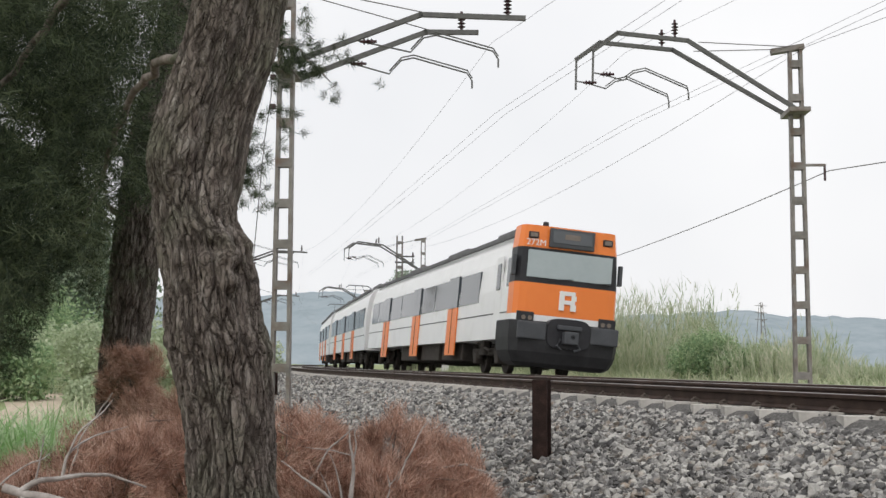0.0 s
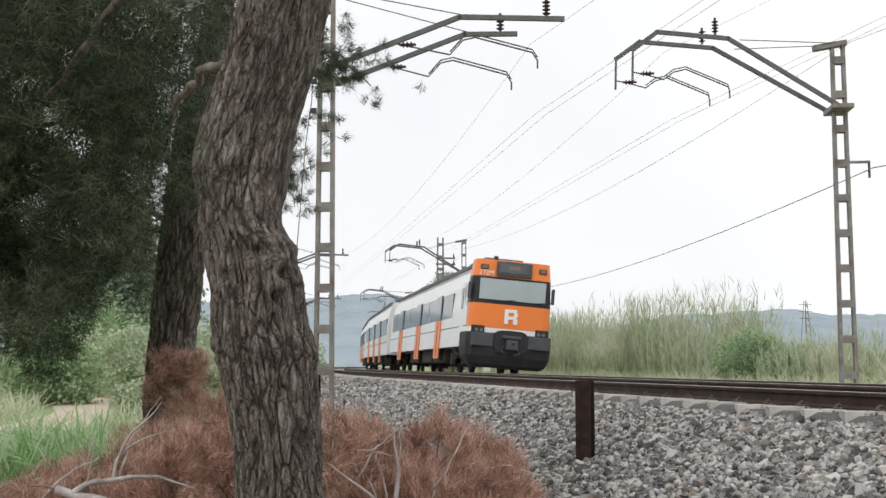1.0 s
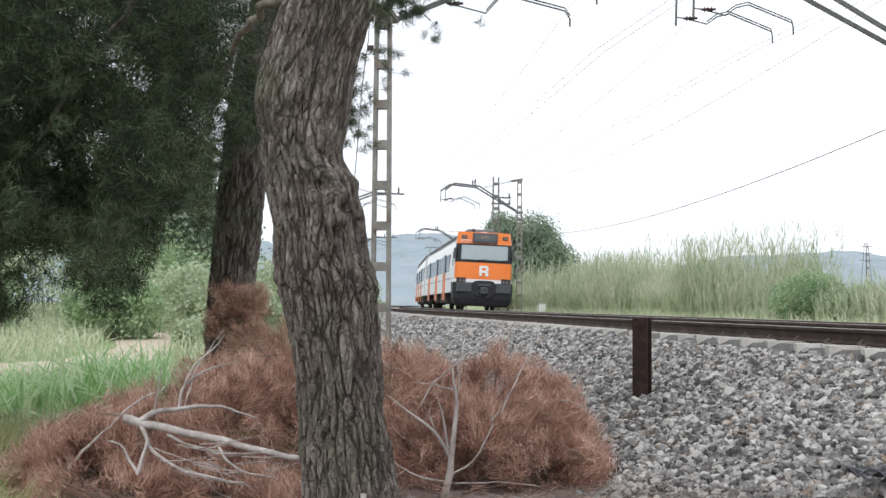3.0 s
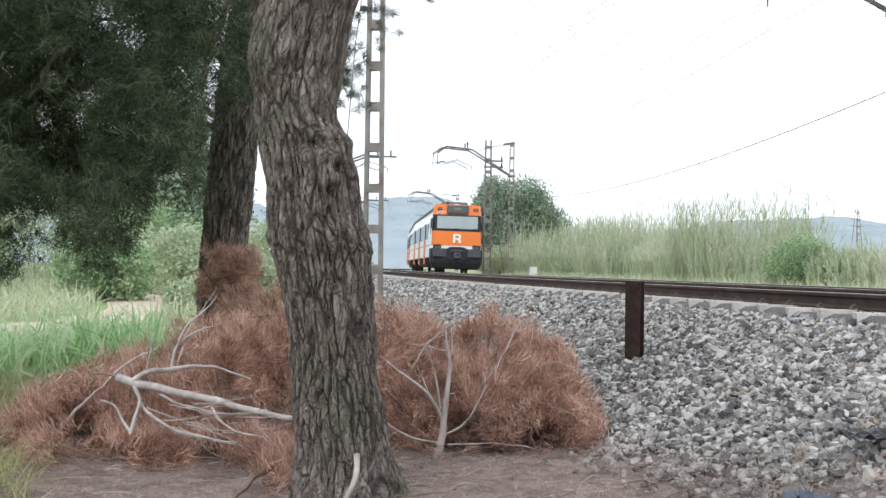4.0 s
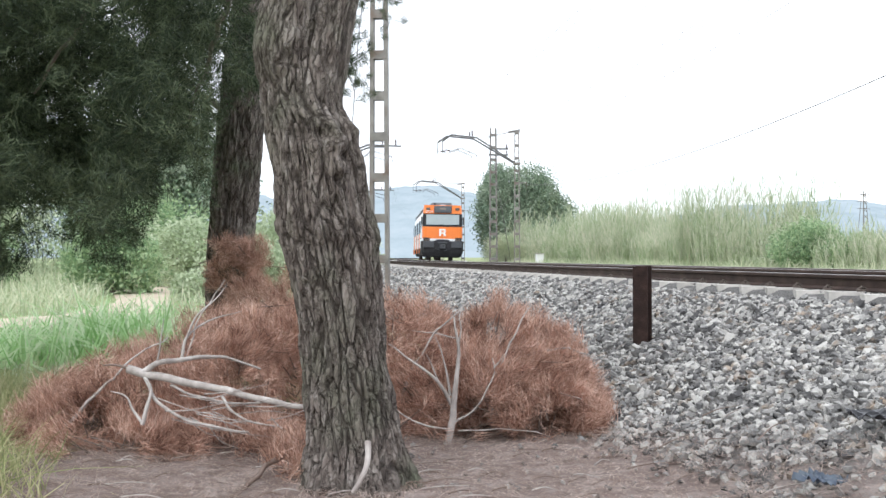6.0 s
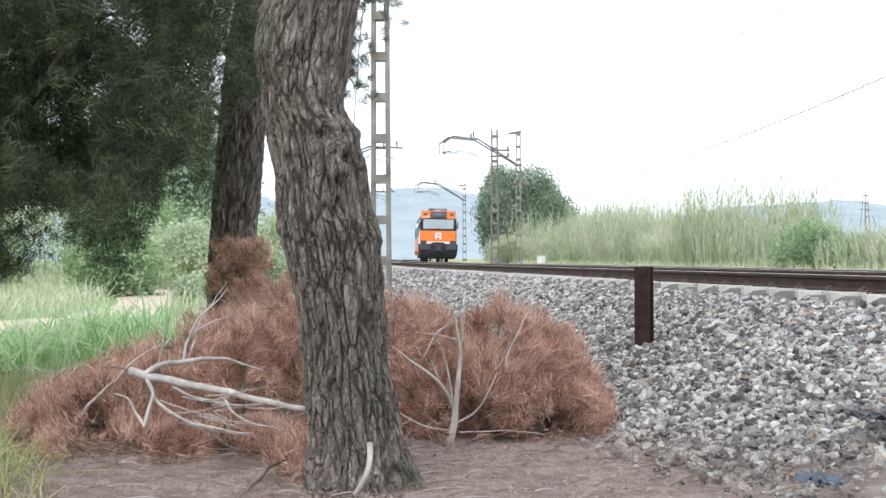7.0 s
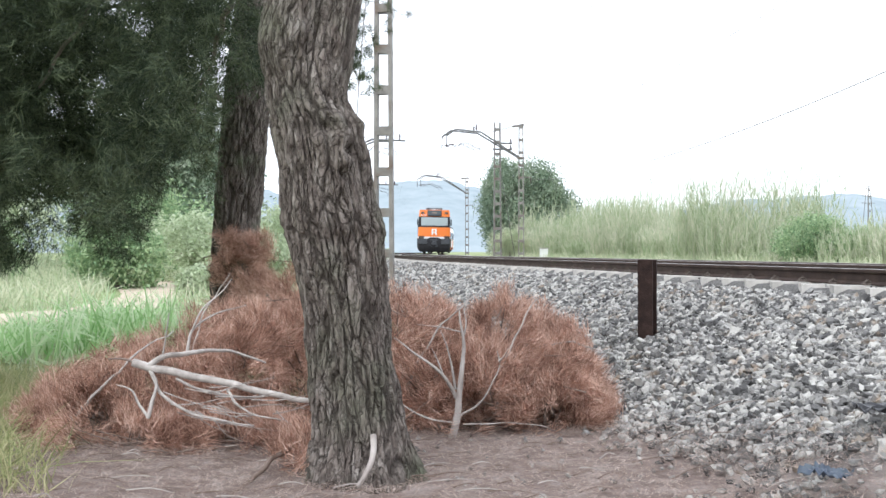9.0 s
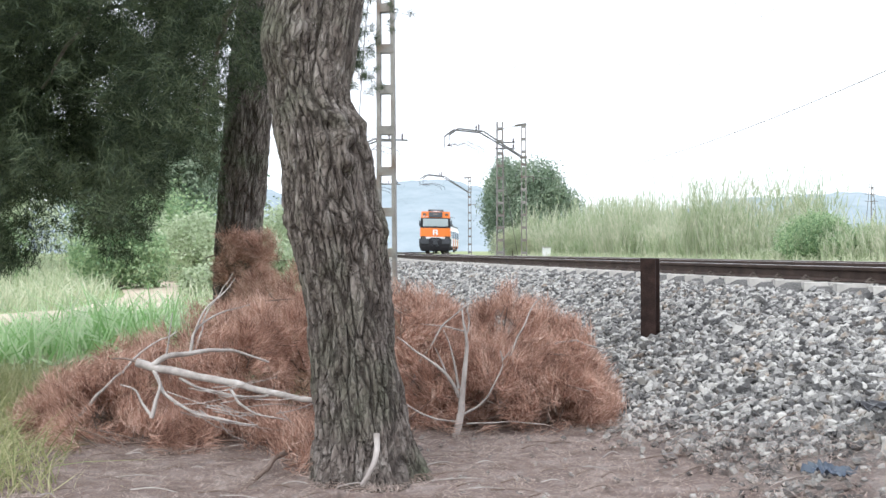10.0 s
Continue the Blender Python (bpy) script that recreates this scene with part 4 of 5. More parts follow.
def bark_plates(m):
    """Fine cracked plates in the relief and in the colour."""
    n, l = m.node_tree.nodes, m.node_tree.links
    bsdf = n["Principled BSDF"]
    tc = n.new("ShaderNodeTexCoord")
    nz = n.new("ShaderNodeTexNoise")
    nz.inputs["Scale"].default_value, nz.inputs["Detail"].default_value = 14.0, 5.0
    l.new(tc.outputs["Object"], nz.inputs["Vector"])
    wob = n.new("ShaderNodeVectorMath")
    wob.operation = "MULTIPLY_ADD"
    wob.inputs[1].default_value = (0.07, 0.07, 0.25)
    l.new(nz.outputs["Color"], wob.inputs[0])
    l.new(tc.outputs["Object"], wob.inputs[2])
    mp = n.new("ShaderNodeMapping")
    mp.inputs["Scale"].default_value = (1, 1, 0.15)
    l.new(wob.outputs[0], mp.inputs["Vector"])
    vo = n.new("ShaderNodeTexVoronoi")
    vo.feature = "DISTANCE_TO_EDGE"
    vo.inputs["Scale"].default_value = 34.0
    l.new(mp.outputs[0], vo.inputs["Vector"])
    mr = n.new("ShaderNodeMapRange")
    mr.inputs["From Max"].default_value = 0.16
    l.new(vo.outputs["Distance"], mr.inputs["Value"])
    old_n = bsdf.inputs["Normal"].links[0].from_socket
    bp = n.new("ShaderNodeBump")
    bp.inputs["Strength"].default_value, bp.inputs["Distance"].default_value = 0.9, 0.012
    l.new(mr.outputs[0], bp.inputs["Height"])
    l.new(old_n, bp.inputs["Normal"])
    l.new(bp.outputs[0], bsdf.inputs["Normal"])
    old_c = bsdf.inputs["Base Color"].links[0].from_socket
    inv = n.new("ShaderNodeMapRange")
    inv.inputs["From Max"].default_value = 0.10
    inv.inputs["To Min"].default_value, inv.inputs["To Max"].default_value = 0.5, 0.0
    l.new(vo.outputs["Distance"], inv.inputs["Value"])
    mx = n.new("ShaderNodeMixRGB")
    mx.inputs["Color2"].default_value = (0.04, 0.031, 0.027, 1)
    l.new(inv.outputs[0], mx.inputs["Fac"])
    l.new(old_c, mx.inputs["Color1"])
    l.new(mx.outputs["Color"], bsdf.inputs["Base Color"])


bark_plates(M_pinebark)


def bark_trunk(name, rows, parent, rings=200, sides=150, depth=0.022, seed=0.0, knots=(), cell=(15.0, 1.7), flare=None):
    """A trunk of plated bark; rows: (x, y, z, radius), bottom to top. knots: (angle, z, size, height)."""
    line = smooth_line([r[:4] for r in rows], rings)
    verts, fis = [], []
    for i in range(rings):
        x, y, z, r = line[i]
        for j in range(sides):
            a = 2 * math.pi * j / sides
            ca, sa = math.cos(a), math.sin(a)
            p = Vector((ca * r, sa * r, 0))
            warp = noise.noise((ca * 2 + seed, sa * 2, z * 2.6)) * 0.09 + noise.noise((ca * 6 + seed, sa * 6, z * 9)) * 0.03
            q = Vector((ca * r * cell[0] + warp * 9 + seed, sa * r * cell[0] + warp * 9, z * cell[1] + noise.noise((ca * 3, sa * 3 + seed, z * 5)) * 0.5))
            dist, _ = noise.voronoi(q)
            edge = min(1.0, (dist[1] - dist[0]) / 0.20)
            edge = edge * edge * (3 - 2 * edge)
            d2, _ = noise.voronoi(Vector((q.x * 2.1 + 3, q.y * 2.1, q.z * 3.3)))
            edge = edge * (0.72 + 0.28 * min(1.0, (d2[1] - d2[0]) / 0.25))
            fine = noise.noise((ca * r * 60, sa * r * 60 + seed, z * 16)) * 0.35
            lump = noise.noise((ca * 1.6 + seed, sa * 1.6, z * 1.7)) * 0.05 + noise.noise((ca * 3.1, sa * 3.1 + seed, z * 5.0)) * 0.05
            disp = depth * (edge - 0.6 + fine) + r * lump * 1.6
            for ka, kz, ks, kh in knots:
                da = math.atan2(math.sin(a - ka), math.cos(a - ka)) * r
                disp += kh * math.exp(-(da * da + (z - kz) ** 2) / (ks * ks))
            rr = r + disp
            if flare and z < flare[0]:
                rr += flare[1] * (1 - z / flare[0]) ** 2 * (0.7 + 0.5 * math.sin(a * 5 + 1))
            verts.append((x + ca * rr, y + sa * rr, z))
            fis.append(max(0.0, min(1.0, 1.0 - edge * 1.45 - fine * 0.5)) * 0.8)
    i, j = np.meshgrid(np.arange(rings - 1), np.arange(sides), indexing="ij")
    j2 = (j + 1) % sides
    f = np.stack([i * sides + j, i * sides + j2, (i + 1) * sides + j2, (i + 1) * sides + j], -1).reshape(-1, 4)
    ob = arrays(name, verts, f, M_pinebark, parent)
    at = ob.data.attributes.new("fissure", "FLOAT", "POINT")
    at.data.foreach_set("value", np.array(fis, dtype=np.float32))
    return ob


def limb(name, pts, r0, r1, parent, material, n=24, sides=8, wob=0.0, label=""):
    line = smooth_line(pts, n)
    if wob:
        line = line + np.array([[noise.noise((p[0] * 7, p[1] * 7, p[2] * 7 + k)) * wob for k in (0, 9, 21)] for p in line])
    v, q, t = tube_arrays(line, np.linspace(r0, r1, n), sides, cap=False)
    return arrays(name, v, q, material, parent, label, smooth=True)


def near_pine():
    tree = empty("pine_tree", pose(0, 0, 0), "old pine with thick fissured grey-brown bark and a knotty bulge", "tree", "pines beside the line")
    bark_trunk("trunk", [
        (-0.432, 6.62, -0.12, 0.315), (-0.440, 6.62, 0.05, 0.300), (-0.452, 6.62, 0.24, 0.268), (-0.490, 6.62, 0.52, 0.250), (-0.525, 6.61, 0.81, 0.238), (-0.550, 6.60, 1.05, 0.243),
        (-0.570, 6.60, 1.24, 0.252), (-0.590, 6.59, 1.36, 0.262), (-0.605, 6.59, 1.45, 0.275), (-0.625, 6.58, 1.54, 0.262), (-0.660, 6.57, 1.78, 0.252), (-0.690, 6.57, 1.94, 0.250), (-0.718, 6.57, 2.05, 0.243), (-0.752, 6.57, 2.14, 0.228),
        (-0.762, 6.58, 2.28, 0.225), (-0.765, 6.60, 2.45, 0.19), (-0.75, 6.63, 2.60, 0.13), (-0.73, 6.68, 2.80, 0.04)], tree, rings=320, sides=230, depth=0.020, cell=(21.0, 2.6),
        knots=((-1.0, 1.97, 0.10, 0.075), (-0.36, 2.02, 0.06, 0.045), (-1.5, 1.90, 0.07, 0.035), (-0.25, 1.84, 0.10, 0.03), (-0.35, 1.40, 0.08, 0.025), (-1.25, 1.98, 0.035, -0.07), (-0.85, 1.86, 0.03, -0.05), (-0.75, 2.00, 0.03, -0.04), (-1.05, 1.80, 0.05, 0.04), (-1.1, 1.73, 0.025, -0.04),
               (-1.6, 2.12, 0.05, 0.03), (-2.4, 1.25, 0.10, 0.025), (-1.5, 1.45, 0.10, 0.018), (-1.45, 1.36, 0.05, -0.03)), flare=(0.35, 0.07))
    bark_trunk("stem", [(-0.80, 6.58, 2.00, 0.05), (-0.835, 6.54, 2.22, 0.135), (-0.865, 6.49, 2.45, 0.155), (-0.800, 6.47, 2.75, 0.150), (-0.700, 6.46, 3.1, 0.145), (-0.60, 6.47, 3.6, 0.145), (-0.70, 6.55, 4.6, 0.12), (-0.9, 6.7, 6.2, 0.06)], tree, rings=150, sides=110, depth=0.016, seed=5.0, cell=(21.0, 2.6))
    bark_trunk("stem", [(-0.70, 6.60, 2.00, 0.06), (-0.685, 6.57, 2.22, 0.150), (-0.650, 6.58, 2.42, 0.158), (-0.600, 6.61, 2.72, 0.150), (-0.485, 6.63, 3.1, 0.142), (-0.42, 6.66, 3.47, 0.150), (-0.15, 6.9, 4.8, 0.12), (0.1, 7.2, 6.4, 0.06)], tree, rings=150, sides=110, depth=0.014, seed=9.0, cell=(21.0, 2.6))
    for pts, r in (([(-0.9, 6.6, 3.9), (-1.6, 7.8, 4.0), (-2.6, 9.2, 3.5), (-3.6, 10.4, 2.8)], 0.045), ([(-0.9, 6.7, 4.2), (-1.9, 8.0, 4.4), (-3.4, 9.6, 4.2), (-4.6, 10.6, 3.6)], 0.05), ([(-0.8, 6.8, 3.2), (-1.3, 8.0, 3.3), (-1.9, 9.6, 2.9), (-2.3, 10.6, 2.5)], 0.035),
                   ([(-0.5, 6.8, 3.1), (-0.45, 7.4, 3.35), (-0.30, 8.0, 3.55), (-0.05, 8.6, 3.45)], 0.012), ([(-0.55, 6.8, 2.5), (-0.6, 7.3, 2.75), (-0.62, 7.9, 2.7), (-0.58, 8.3, 2.5)], 0.007)):
        limb("limb", pts, r, min(0.012, r * 0.4), tree, M_bark, wob=0.05)
    rng = np.random.default_rng(3)
    # hanging crown on the meadow side
    n = 15000
    c = np.column_stack([rng.uniform(-6.6, -1.45, n), rng.uniform(8.0, 12.2, n), rng.uniform(1.15, 5.4, n)])
    low = 1.45 + 0.32 * np.sin(c[:, 0] * 2.1 + 0.6) + 0.3 * np.sin(c[:, 0] * 5.3 + c[:, 1] * 1.3) + 0.30 * np.clip((c[:, 0] + 2.6) / 0.8, 0, 2)
    gap = np.array([noise.noise((p[0] * 1.1, p[1] * 0.5, p[2] * 1.1)) for p in c])
    c = c[(c[:, 2] > low) & (gap > -0.36) & ((c[:, 0] < -0.19 * c[:, 1] - 0.02) | (c[:, 2] > 2.75 + 0.2 * np.sin(c[:, 0] * 6)))]
    ax = unit(rng.normal(size=(len(c), 3)) + np.array([-0.2, -0.2, -0.5]))
    v1, f1 = needles(c, ax, 26, 0.14, 0.007, rng)
    n = 900
    top = np.column_stack([rng.uniform(-2.4, 1.0, n), rng.uniform(6.3, 9.5, n), rng.uniform(5.2, 7.2, n)])
    v2, f2 = needles(top, unit(rng.normal(size=(n, 3))), 24, 0.12, 0.006, rng)
    sprig = []
    for pts, k, s in (([(-0.5, 7.2, 3.3), (-0.30, 8.0, 3.55), (-0.05, 8.6, 3.45)], 120, 0.13), ([(-0.6, 7.5, 2.75), (-0.62, 7.9, 2.7), (-0.60, 8.3, 2.45)], 70, 0.08), ([(-0.42, 7.6, 3.0), (-0.40, 8.2, 3.1), (-0.32, 8.5, 3.0)], 14, 0.08)):
        q = smooth_line(pts, k)
        sprig.append(q + rng.normal(size=q.shape) * s)
    sprig = np.vstack(sprig)
    v3, f3 = needles(sprig, unit(rng.normal(size=sprig.shape) + np.array([0.4, 0, -0.2])), 46, 0.07, 0.0040, rng)
    v = np.vstack([v1, v2, v3])
    f = np.vstack([f1, f2 + len(v1), f3 + len(v1) + len(v2)])
    crown = arrays("crown", v, f, M_needle, tree, "dark green hanging pine needles")
    return tree


near_pine()


def second_pine():
    tree = empty("pine_tree", pose(0, 0, 0), "darker pine with a straight rough trunk rising from brown brush", "tree", "pines beside the line")
    bark_trunk("trunk", [(-2.32, 13.5, -0.2, 0.36), (-2.35, 13.5, 0.4, 0.31), (-2.38, 13.5, 1.0, 0.285), (-2.36, 13.5, 1.7, 0.265), (-2.31, 13.5, 2.3, 0.27), (-2.24, 13.45, 3.0, 0.26), (-2.18, 13.4, 3.8, 0.22), (-1.95, 13.4, 5.0, 0.19), (-1.8, 13.4, 7.0, 0.08)], tree, rings=170, sides=110, depth=0.028, seed=21.0, cell=(13.0, 2.6))
    for pts in ([(-2.2, 13.4, 2.9), (-3.2, 12.9, 3.4), (-4.6, 12.6, 3.2)], [(-2.1, 13.4, 3.5), (-3.4, 13.8, 4.2), (-5.4, 14.0, 4.0)], [(-2.0, 13.4, 4.2), (-1.6, 12.4, 5.0), (-1.9, 11.2, 5.2)]):
        limb("limb", pts, 0.04, 0.012, tree, M_bark, wob=0.06)
    rng = np.random.default_rng(11)
    n = 7000
    c = np.column_stack([rng.uniform(-8.0, -2.5, n), rng.uniform(12.2, 13.4, n), rng.uniform(1.9, 6.5, n)])
    low = 1.95 + 0.4 * np.sin(c[:, 0] * 1.7) + 0.2 * np.sin(c[:, 0] * 4.3)
    gap = np.array([noise.noise((p[0] * 0.9 + 7, p[1] * 0.5, p[2] * 0.9)) for p in c])
    c = c[(c[:, 2] > low) & (gap > -0.36) & ((c[:, 0] < -2.72) | (c[:, 2] > 3.4))]
    v, f = needles(c, unit(rng.normal(size=c.shape)), 24, 0.22, 0.012, rng)
    arrays("crown", v, f, M_needle, tree, "dark green pine needles")


second_pine()

# ---- dead brush ----
def brush_heap(name, label, lobes, twigs, seed):
    heap = empty(name, pose(0, 0, 0), label, "brush pile", "felled pine brush")
    rng = np.random.default_rng(seed)
    cs, ax = [], []
    for (cx, cy, cz), (rx, ry, rz), n in lobes:
        d = unit(rng.normal(size=(n, 3)))
        d[:, 2] = np.abs(d[:, 2]) * rng.choice([1, 1, 1, -0.4], n)
        r = rng.uniform(0.35, 1, (n, 1)) ** 0.4 + rng.normal(size=(n, 1)) * 0.06
        p = np.array([cx, cy, cz]) + d * r * np.array([rx, ry, rz])
        cs.append(p)
        sweep = np.array([noise.noise((q[0] * 2.5, q[1] * 2.5, q[2] * 2.5 + seed)) for q in p])
        ax.append(unit(d * 0.7 + np.column_stack([sweep * 1.6, sweep * 0.4, 0.35 - sweep]) + rng.normal(size=(n, 3)) * 0.35))
    cs, ax = np.vstack(cs), np.vstack(ax)
    gate = np.array([noise.noise((q[0] * 3.2, q[1] * 3.2, q[2] * 3.2 + 2 * seed)) for q in cs])
    keep = (cs[:, 2] > ground_z(cs[:, 0], cs[:, 1]) + 0.015) & (gate > -0.20)
    cs, ax = cs[keep], ax[keep]
    v, f = needles(cs, ax, 40, 0.125, 0.0055, rng, spread=0.40)
    arrays("needles", v, f, M_dead, heap, "rust-brown dead pine needles")
    tv, tf, off = [], [], 0
    for k in range(0, len(cs), 7):
        p = cs[k]
        e = p - ax[k] * rng.uniform(0.15, 0.4) + rng.normal(size=3) * 0.05
        e[2] = max(e[2], 0.03)
        a, q, _ = tube_arrays(np.linspace(p, e, 3), [0.002, 0.004, 0.006], 4, cap=False)
        tv.append(a)
        tf.append(q + off)
        off += len(a)
    tagged(arrays("dry_wood", np.vstack(tv), np.vstack(tf), M_twig, heap, "thin dry twigs"), kind="stuff")
    for pts, r0, r1 in twigs:
        limb("branch", pts, r0, r1, heap, M_deadwood, n=18, sides=7, wob=0.03)
    return heap


brush_heap("brush_heap", "heap of rust-brown dead pine branches at the ballast edge", [
    ((-0.25, 9.0, 0.05), (0.65, 0.75, 0.95), 900), ((0.45, 9.0, 0.05), (0.62, 0.7, 0.90), 1000), ((0.88, 8.8, 0.02), (0.40, 0.6, 0.62), 620), ((0.78, 9.1, 0.50), (0.42, 0.4, 0.36), 330), ((1.05, 8.7, 0.05), (0.24, 0.45, 0.40), 220), ((0.2, 8.6, 0.05), (0.8, 0.5, 0.62), 650), ((0.55, 8.5, 0.05), (0.7, 0.4, 0.40), 380)],
    [([(0.2, 8.9, 0.1), (0.5, 8.7, 0.5), (0.95, 8.6, 0.62), (1.2, 8.5, 0.58)], 0.016, 0.005), ([(-0.3, 8.5, 0.2), (0.0, 8.4, 0.75), (0.25, 8.45, 0.98)], 0.012, 0.004), ([(0.4, 8.6, 0.1), (0.55, 8.4, 0.7), (0.72, 8.5, 0.95)], 0.012, 0.004)], 31)
brush_heap("brush_heap", "wide heap of rust-brown dead pine branches round the pines", [
    ((-2.1, 8.6, 0.02), (0.75, 1.0, 0.62), 900), ((-1.5, 9.0, 0.05), (0.7, 0.9, 0.85), 900), ((-0.95, 9.3, 0.05), (0.5, 0.8, 0.98), 650), ((-2.62, 8.3, 0.0), (0.40, 0.7, 0.44), 420), ((-2.15, 7.7, 0.0), (0.55, 0.40, 0.24), 260), ((-1.35, 7.7, 0.0), (0.60, 0.35, 0.20), 240),
    ((-2.30, 12.95, 1.38), (0.20, 0.2, 0.18), 80), ((-2.02, 12.9, 1.26), (0.20, 0.2, 0.24), 90), ((-2.22, 12.8, 1.02), (0.30, 0.25, 0.34), 150), ((-1.95, 12.4, 0.70), (0.34, 0.3, 0.36), 130), ((-2.35, 12.6, 0.2), (0.40, 0.4, 0.55), 160), ((-1.55, 11.5, 0.55), (0.42, 0.5, 0.52), 200), ((-1.6, 11.0, 0.2), (0.7, 0.8, 0.74), 420), ((-1.15, 12.0, 0.9), (0.45, 0.5, 0.45), 180), ((-0.85, 6.9, 0.0), (0.3, 0.3, 0.25), 90)],
    [([(-2.6, 8.0, 0.1), (-2.2, 7.9, 0.5), (-1.9, 8.2, 0.75)], 0.015, 0.004), ([(-1.9, 8.6, 0.2), (-1.75, 8.5, 0.8), (-1.55, 8.5, 1.15)], 0.012, 0.003)], 37)


def fallen_branch():
    b = empty("fallen_branch", pose(0, 0, 0), "bleached forked dead branch lying across brown brush", "branch", "dead branches")
    W = M_deadwood
    limb("branch", [(-1.987, 7.500, 0.579), (-1.753, 7.500, 0.531), (-1.378, 7.450, 0.460), (-1.072, 7.350, 0.400), (-0.775, 7.250, 0.355)], 0.029, 0.017, b, W, wob=0.012, sides=10)
    limb("branch", [(-1.892, 7.500, 0.557), (-1.808, 7.500, 0.615), (-1.646, 7.600, 0.636), (-1.412, 7.800, 0.630), (-1.191, 7.900, 0.548)], 0.0203, 0.0064, b, W, wob=0.012)
    limb("branch", [(-1.870, 7.500, 0.542), (-1.784, 7.400, 0.415), (-1.635, 7.300, 0.313), (-1.384, 7.200, 0.257), (-1.156, 7.200, 0.221)], 0.0140, 0.0048, b, W, wob=0.015)
    limb("branch", [(-1.716, 7.500, 0.484), (-1.497, 7.500, 0.403), (-1.277, 7.500, 0.359), (-1.076, 7.500, 0.367)], 0.0109, 0.0040, b, W, wob=0.015)
    limb("branch", [(-1.368, 7.400, 0.415), (-1.279, 7.300, 0.338), (-1.114, 7.200, 0.271), (-0.980, 7.200, 0.257)], 0.0101, 0.0032, b, W, wob=0.015)
    limb("branch", [(-1.797, 7.500, 0.623), (-1.775, 7.500, 0.733), (-1.753, 7.500, 0.908)], 0.0070, 0.0024, b, W, wob=0.01)
    limb("branch", [(-1.665, 7.600, 0.643), (-1.628, 7.600, 0.781), (-1.518, 7.700, 0.875), (-1.305, 7.800, 0.946)], 0.0109, 0.0024, b, W, wob=0.01)
    limb("branch", [(-1.628, 7.600, 0.781), (-1.583, 7.600, 0.892), (-1.480, 7.700, 1.010), (-1.397, 7.800, 1.121)], 0.0078, 0.0024, b, W, wob=0.01)
    limb("branch", [(-1.841, 7.300, 0.256), (-1.813, 7.300, 0.349), (-1.812, 7.400, 0.480), (-1.865, 7.450, 0.536)], 0.0148, 0.0056, b, W, wob=0.01)
    limb("branch", [(-1.841, 7.300, 0.267), (-1.898, 7.300, 0.349), (-1.934, 7.300, 0.427), (-2.044, 7.300, 0.463)], 0.0109, 0.0032, b, W, wob=0.01)
    limb("branch", [(-2.155, 7.500, 0.608), (-2.064, 7.500, 0.608), (-1.972, 7.500, 0.579)], 0.0047, 0.0096, b, M_twig, wob=0.01)
    rng = np.random.default_rng(5)
    for k in range(26):
        p = np.array((-1.421, 7.300, 0.349)) + rng.normal(size=3) * np.array([0.22, 0.12, 0.06])
        e = p + np.array([rng.uniform(0.15, 0.45), rng.uniform(-0.1, 0.1), rng.uniform(-0.16, 0.10)])
        e[2] = max(e[2], 0.04)
        limb("twig", [p, (p + e) / 2 + rng.normal(size=3) * 0.02, e], 0.0039, 0.0016, b, M_deadwood, n=6, sides=5)
    return b


fallen_branch()


def dead_sapling():
    b = empty("dead_sapling", pose(0, 0, 0), "bleached leafless sapling standing before brown brush", "sapling", "dead branches")
    W = M_deadwood
    limb("trunk", [(0.079, 8.100, -0.032), (0.106, 8.100, 0.094), (0.138, 8.100, 0.332), (0.158, 8.100, 0.608), (0.150, 8.100, 0.766), (0.130, 8.100, 0.893)], 0.031, 0.0055, b, W, wob=0.012, sides=10)
    limb("branch", [(0.114, 8.100, 0.272), (0.051, 8.050, 0.408), (-0.055, 8.000, 0.507), (-0.192, 8.000, 0.609), (-0.324, 8.000, 0.710)], 0.0156, 0.0032, b, W, wob=0.012)
    limb("branch", [(0.106, 8.100, 0.332), (0.083, 8.100, 0.490), (0.043, 8.100, 0.648), (-0.004, 8.100, 0.746)], 0.0109, 0.0024, b, W, wob=0.01)
    limb("branch", [(0.023, 8.050, 0.436), (-0.016, 8.050, 0.534), (-0.067, 8.000, 0.636)], 0.0070, 0.0024, b, W, wob=0.01)
    limb("branch", [(0.142, 8.100, 0.154), (0.259, 8.050, 0.228), (0.347, 8.000, 0.383), (0.409, 8.000, 0.539), (0.394, 8.000, 0.609)], 0.0086, 0.0032, b, W, wob=0.01)
    limb("branch", [(0.402, 8.000, 0.539), (0.445, 8.000, 0.585), (0.472, 8.000, 0.636)], 0.0047, 0.0016, b, W)
    limb("branch", [(0.154, 8.100, 0.687), (0.185, 8.100, 0.806), (0.170, 8.100, 0.904), (0.221, 8.100, 0.995)], 0.0062, 0.0016, b, W, wob=0.01)
    limb("branch", [(0.150, 8.100, 0.735), (0.004, 8.050, 0.769), (-0.160, 8.000, 0.792)], 0.0055, 0.0016, b, W, wob=0.01)
    limb("branch", [(0.083, 8.100, 0.102), (-0.075, 8.050, 0.133), (-0.223, 8.000, 0.219), (-0.348, 8.000, 0.304)], 0.0078, 0.0032, b, W, wob=0.01)
    limb("branch", [(0.162, 8.100, 0.087), (0.399, 8.100, 0.102), (0.636, 8.100, 0.087), (0.824, 8.200, 0.032)], 0.0055, 0.0024, b, W, wob=0.01)
    return b


